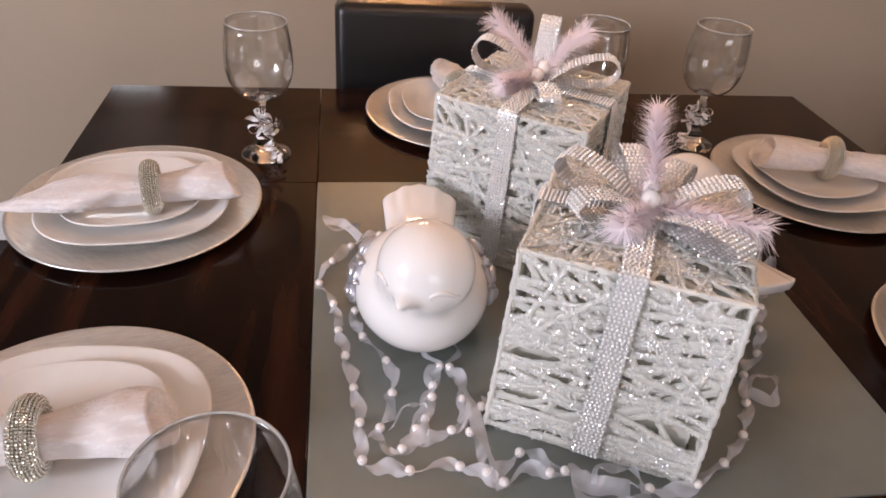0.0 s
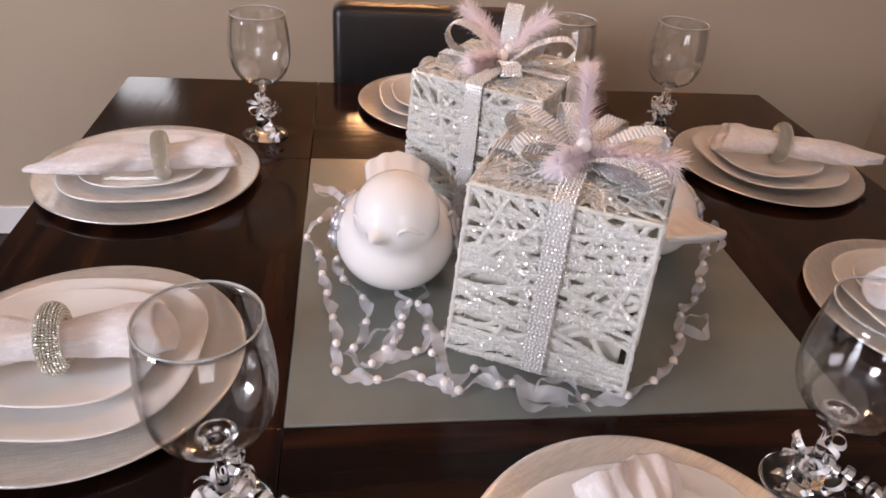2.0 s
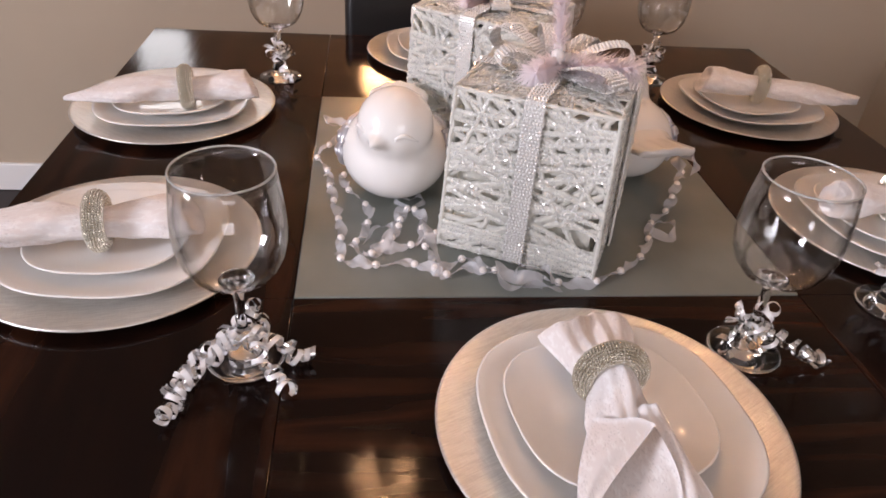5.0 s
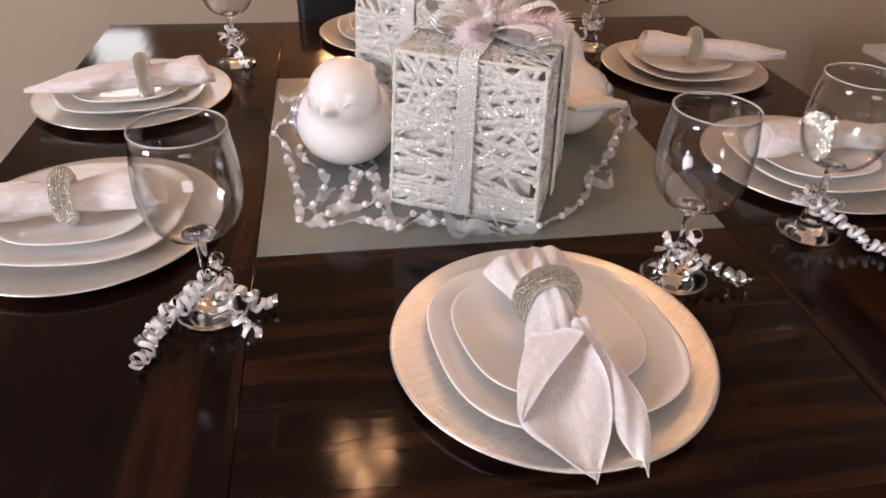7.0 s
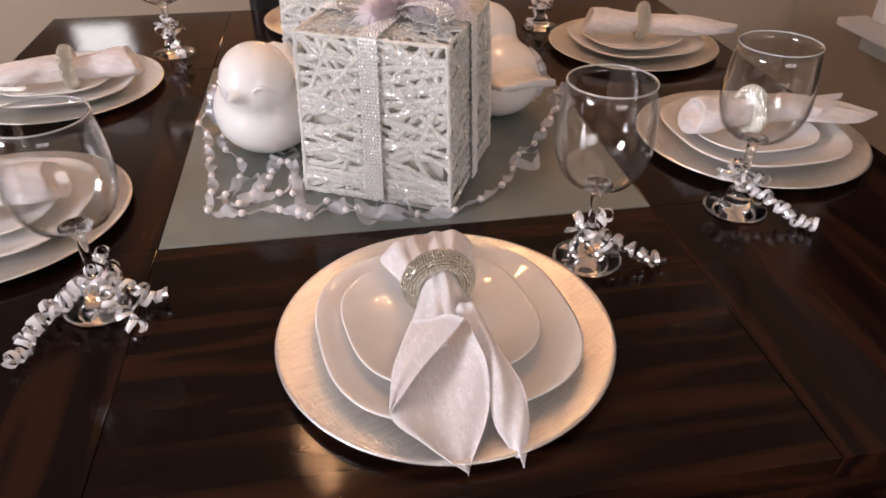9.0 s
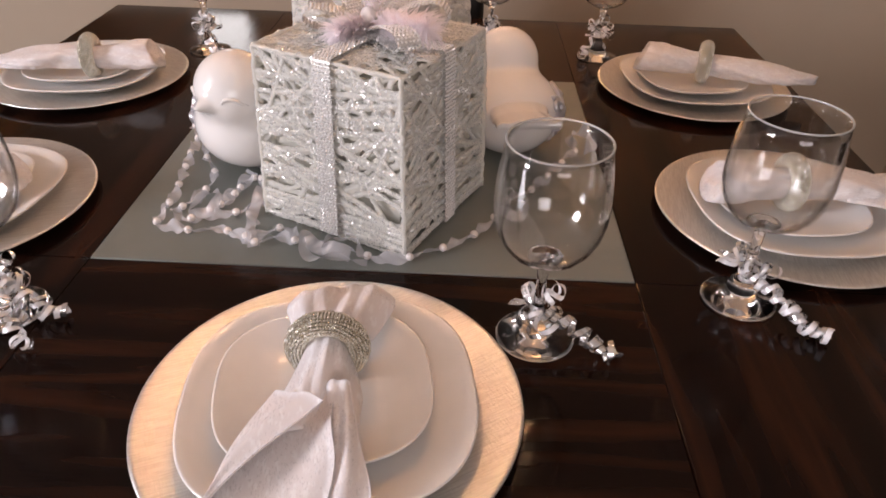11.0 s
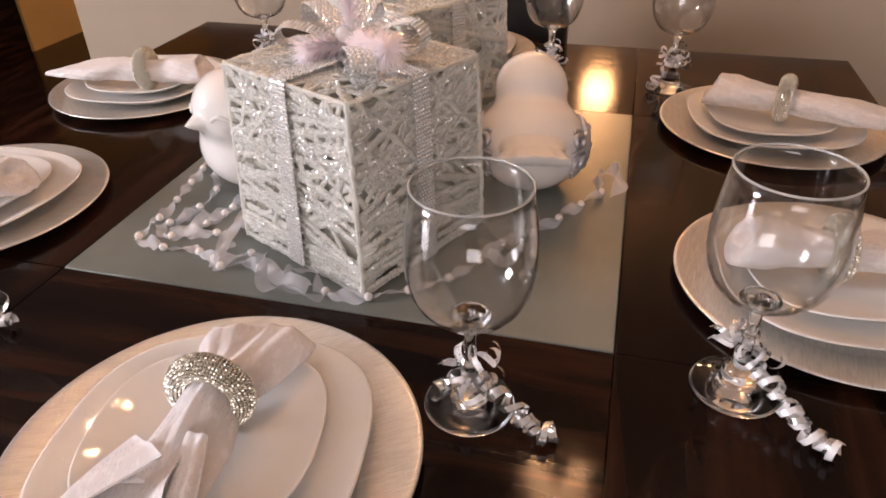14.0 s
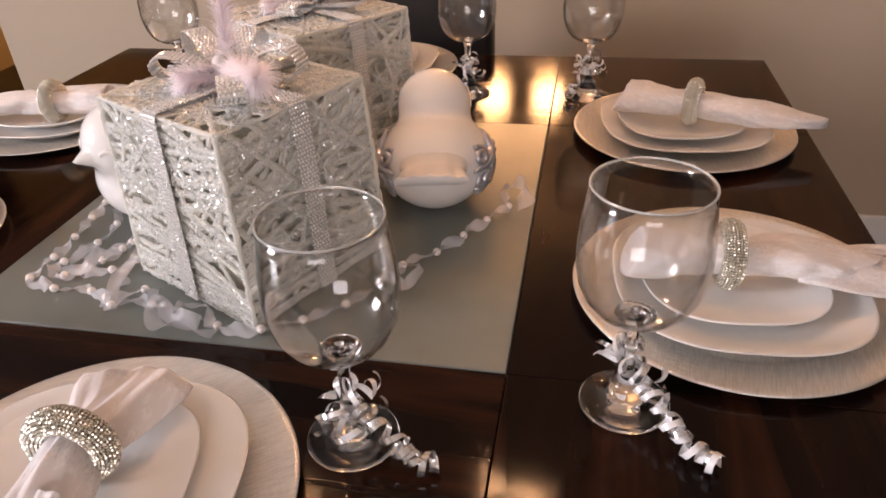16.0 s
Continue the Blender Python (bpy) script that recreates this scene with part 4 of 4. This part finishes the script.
        for y0, z0, r0, spin, start in ((0.000, 0.072, 0.016, 1, 0.4), (0.022, 0.058, 0.018, -1, 2.2), (0.038, 0.044, 0.015, 1, 3.5), (0.018, 0.034, 0.013, -1, 0.0), (0.040, 0.074, 0.013, -1, 5.0), (-0.012, 0.056, 0.011, 1, 1.5)):
            curl = []
            for i in range(37):
                q = i / 36
                a = start + spin * 2 * pi * 1.55 * q
                r = r0 * (0.16 + 0.84 * q)
                curl.append(on_side(y0 + r * cos(a), z0 + 0.85 * r * sin(a), 0.0055 - 0.0035 * q))
            tube_bm(curl, lambda q: 0.0048 - 0.0016 * q, 8, bm)
        for y0, z0, y1, z1 in ((-0.024, 0.074, 0.054, 0.036), (-0.022, 0.056, 0.036, 0.022), (-0.010, 0.088, 0.058, 0.062)):
            arc = [on_side(y0 + (y1 - y0) * q, z0 + (z1 - z0) * q - 0.010 * sin(pi * q), 0.0035) for q in [k / 16 for k in range(17)]]
            tube_bm(arc, lambda q: 0.0050 * (0.45 + 0.55 * sin(pi * q)), 8, bm)
        bm.faces.ensure_lookup_table()
        for f in bm.faces[first:]:
            f.material_index = 1
    return mesh_of("bird_figurine", bm, [CERAMIC, SILVER_PAINT])


bird_me = bird_mesh()
tagged(part("bird_figurine", bird_me, None, m=pose(0.118, 0.260, 0.0008, 0, 0, -4) @ Matrix.Scale(1.08, 4)), "glossy white ceramic bird with silver scroll wings, beak facing the room", "figurine", "ceramic birds")
tagged(part("bird_figurine", bird_me, None, m=pose(0.469, 0.330, 0.0008, 0, 0, 190) @ Matrix.Scale(1.03, 4)), "glossy white ceramic bird with silver wings, tail turned outward", "figurine", "ceramic birds")

# ---- garland ----
STRANDS = [
    [(0.085, 0.44), (0.05, 0.42), (0.004, 0.349), (0.021, 0.296), (0.028, 0.237), (0.039, 0.18), (0.046, 0.116), (0.047, 0.072), (0.076, 0.059), (0.106, 0.058), (0.128, 0.061), (0.154, 0.05), (0.169, 0.038), (0.2, 0.05), (0.235, 0.039), (0.27, 0.03), (0.298, 0.024), (0.33, 0.016), (0.381, 0.040), (0.423, 0.075), (0.451, 0.122), (0.468, 0.16), (0.50, 0.19), (0.535, 0.25), (0.57, 0.31)],
    [(0.045, 0.285), (0.048, 0.25), (0.065, 0.217), (0.082, 0.182), (0.074, 0.124), (0.061, 0.1), (0.073, 0.079), (0.1, 0.094), (0.111, 0.121), (0.119, 0.15), (0.135, 0.194), (0.151, 0.16), (0.147, 0.112), (0.158, 0.08), (0.162, 0.045), (0.194, 0.07), (0.219, 0.055), (0.25, 0.034)],
    [(0.135, 0.19), (0.120, 0.17), (0.118, 0.135), (0.1, 0.115), (0.108, 0.09), (0.14, 0.105), (0.164, 0.125), (0.176, 0.14)],
]
garland = thing("pearl_garland", pose(0, 0, 0), "sheer white organza ribbon garland strung with ivory pearls", "garland")
rnd = random.Random(31)
pearl_bm = bmesh.new()
bmesh.ops.create_uvsphere(pearl_bm, u_segments=16, v_segments=10, radius=0.0049)
pearl_me = mesh_of("pearl", pearl_bm, PEARL)
for line in STRANDS:
    pts = spline([(x, y, 0.0055) for x, y in line], 14)
    bm = bmesh.new()
    prev, run = None, 0.0
    for i, p in enumerate(pts):
        t = (pts[min(i + 1, len(pts) - 1)] - pts[max(i - 1, 0)]).normalized()
        s = t.cross(Vector((0, 0, 1))).normalized()
        if i:
            run += (p - pts[i - 1]).length
        ph = (run % 0.046) / 0.046
        w = 0.0022 + 0.0054 * sin(pi * ph) ** 0.8
        tw = 0.9 * sin(run * 95 + 1.3 * sin(run * 31)) 
        ax = (s * cos(tw) + Vector((0, 0, 1)) * sin(tw)) * w
        mid = p + Vector((0, 0, max(0, abs(ax.z) - 0.0045) + 0.001)) + s * 0.0022 * sin(run * 140)
        row = [bm.verts.new(mid + ax * q + Vector((0, 0, 0.0012 * sin(9 * q + run * 300)))) for q in (-1, -0.5, 0, 0.5, 1)]
        if prev:
            for q in range(4):
                bm.faces.new((prev[q], prev[q + 1], row[q + 1], row[q]))
        prev = row
    part("ribbon", bm, ORGANZA, garland, "sheer white organza ribbon")
    run, nxt = 0.0, 0.002
    for a, b in zip(pts, pts[1:]):
        run += (b - a).length
        if run > nxt:
            part("pearl", pearl_me, None, garland, m=pose(b.x, b.y, 0.0062))
            nxt += 0.046 * rnd.uniform(0.95, 1.05)

# loose loops where the ribbon is tied
def organza_loop(points, width, tilt):
    pts = spline(points, 10)
    bm = bmesh.new()
    prev = None
    for i, p in enumerate(pts):
        t = (pts[min(i + 1, len(pts) - 1)] - pts[max(i - 1, 0)]).normalized()
        s = t.cross(Vector((0, 0, 1))).normalized()
        a = tilt + 0.5 * sin(i * 0.35)
        ax = (s * cos(a) + Vector((0, 0, 1)) * sin(a)) * width / 2
        mid = p + Vector((0, 0, abs(ax.z) + 0.0015))
        row = [bm.verts.new(mid + ax * q) for q in (-1, -0.4, 0.4, 1)]
        if prev:
            for q in range(3):
                bm.faces.new((prev[q], prev[q + 1], row[q + 1], row[q]))
        prev = row
    part("ribbon_loop", bm, ORGANZA, garland, "loose loop of sheer white organza")


organza_loop([(0.285, 0.020, 0.0), (0.255, 0.026, 0.004), (0.232, 0.036, 0.008), (0.240, 0.012, 0.004), (0.270, 0.010, 0.002), (0.305, 0.012, 0.0)], 0.018, 0.7)
organza_loop([(0.250, 0.030, 0.0), (0.262, 0.040, 0.010), (0.290, 0.036, 0.008), (0.300, 0.018, 0.002)], 0.016, 0.8)
organza_loop([(0.135, 0.192, 0.0), (0.118, 0.205, 0.003), (0.124, 0.222, 0.003), (0.137, 0.212, 0.002), (0.150, 0.222, 0.003), (0.156, 0.205, 0.003), (0.137, 0.190, 0.0)], 0.007, 1.2)
organza_loop([(0.075, 0.105, 0.0), (0.092, 0.125, 0.010), (0.110, 0.120, 0.012), (0.105, 0.095, 0.006), (0.082, 0.084, 0.0)], 0.014, 1.0)
organza_loop([(0.150, 0.165, 0.0), (0.156, 0.12, 0.012), (0.160, 0.075, 0.010), (0.172, 0.035, 0.0)], 0.014, 0.4)
organza_loop([(0.056, 0.43, 0.0), (0.03, 0.462, 0.006), (0.008, 0.472, 0.002), (0.022, 0.45, 0.004), (0.055, 0.452, 0.004)], 0.013, 0.8)
organza_loop([(0.452, 0.125, 0.0), (0.47, 0.145, 0.008), (0.49, 0.140, 0.008), (0.478, 0.115, 0.004), (0.455, 0.13, 0.0)], 0.013, 0.9)
organza_loop([(0.565, 0.300, 0.0), (0.560, 0.320, 0.012), (0.578, 0.330, 0.016), (0.592, 0.318, 0.010), (0.580, 0.300, 0.0)], 0.022, 1.1)

# ---- chair ----
chair = thing("dining_chair", pose(0.2335, 1.08, FZ), "black leather dining chair with a plain padded back", "chair")
CW = 0.2085
bm = box_bm(-CW, CW, 0.0, 0.075, 0.40, -FZ + 0.125, 0.022, seg=4)
part("backrest", bm, LEATHER, chair)
part("seat", box_bm(-CW, CW, -0.42, -0.005, 0.40, 0.49, 0.02, seg=3), LEATHER, chair)
for x in (-CW + 0.01, CW - 0.05):
    for y in (-0.40, 0.02):
        part("leg", box_bm(x, x + 0.04, y, y + 0.04, 0, 0.41, 0.003), WOOD_Y, chair)

# ---- window on the east wall ----
window = tagged(thing("window_1", pose(0, 0, 0), "white framed window with a deep sill and a dark pane", "window"), kind="structure")
DARK = node_material("dark_window_pane", (0.012, 0.012, 0.014), 0.08)
part("window_sill", box_bm(1.76, 1.86, -0.25, 1.24, -0.205, -0.178, 0.006), TRIM, window)
part("apron_trim", box_bm(1.842, 1.86, -0.22, 1.21, -0.275, -0.2055, 0.004), TRIM, window)
for y in (-0.2, 1.13):
    part("casing", box_bm(1.836, 1.86, y, y + 0.06, -0.177, 1.2, 0.004), TRIM, window)
part("casing", box_bm(1.836, 1.86, -0.139, 1.129, 1.14, 1.2, 0.004), TRIM, window)
part("pane", box_bm(1.852, 1.859, -0.139, 1.129, -0.177, 1.139), DARK, window, "dark window pane")

# ---- lamps ----
for x, y, z in PENDANTS:
    pendant = thing("pendant_lamp", pose(x, y, TOP), "three-armed nickel pendant with bare warm bulbs hanging over the table", "pendant lamp", "pendant lamps")
    part("cord", tube_bm([(0, 0, 0), (0, 0, z + 0.10 - TOP)], 0.004, 6), METAL, pendant)
    part("hub", lathe_bm([(0, 0.10), (0.016, 0.098), (0.020, 0.08), (0, 0.074)], 20), METAL, pendant, m=pose(0, 0, z - TOP))
    for ax, ay in ARMS:
        arm = spline([(0, 0, z + 0.085 - TOP), (ax * 0.7, ay * 0.7, z + 0.080 - TOP), (ax, ay, z + 0.030 - TOP)], 6)
        part("arm", tube_bm(arm, 0.0035, 8), METAL, pendant)
        part("socket", lathe_bm([(0, 0.034), (0.009, 0.032), (0.010, 0.012), (0, 0.012)], 16), METAL, pendant, m=pose(ax, ay, z - TOP))
        bm = bmesh.new()
        bmesh.ops.create_uvsphere(bm, u_segments=16, v_segments=10, radius=0.015)
        part("bulb", bm, BULB, pendant, "small glowing warm bulb", m=pose(ax, ay, z - TOP))
for x in (0.14, 0.45):
    globe = thing("globe_lamp", pose(x, 3.4, TOP), "warm white glass globe lamp hanging in the room beyond", "pendant lamp", "globe lamps")
    part("cord", tube_bm([(0, 0, 0), (0, 0, -0.60)], 0.004, 6), METAL, globe)
    bm = bmesh.new()
    bmesh.ops.create_uvsphere(bm, u_segments=24, v_segments=16, radius=0.085, matrix=Matrix.Translation((0, 0, -0.68)))
    part("shade", bm, GLOBE, globe, "glowing warm globe")
PANE = bpy.data.materials.new("bright_daylight_pane")
PANE.use_nodes = True
bsdf(PANE).inputs["Emission Color"].default_value = (0.86, 0.93, 1.0, 1)
bsdf(PANE).inputs["Emission Strength"].default_value = 5.0
window_far = tagged(thing("window_2", pose(0, 0, 0), "bright white framed window in the room beyond", "window"), kind="structure")
part("pane", box_bm(-1.55, -1.2, 4.47, 4.49, 0.75, 1.45), PANE, window_far, "pane full of daylight")
for x in (-1.61, -1.2):
    part("casing", box_bm(x, x + 0.06, 4.46, 4.499, 0.7, 1.5, 0.004), TRIM, window_far)
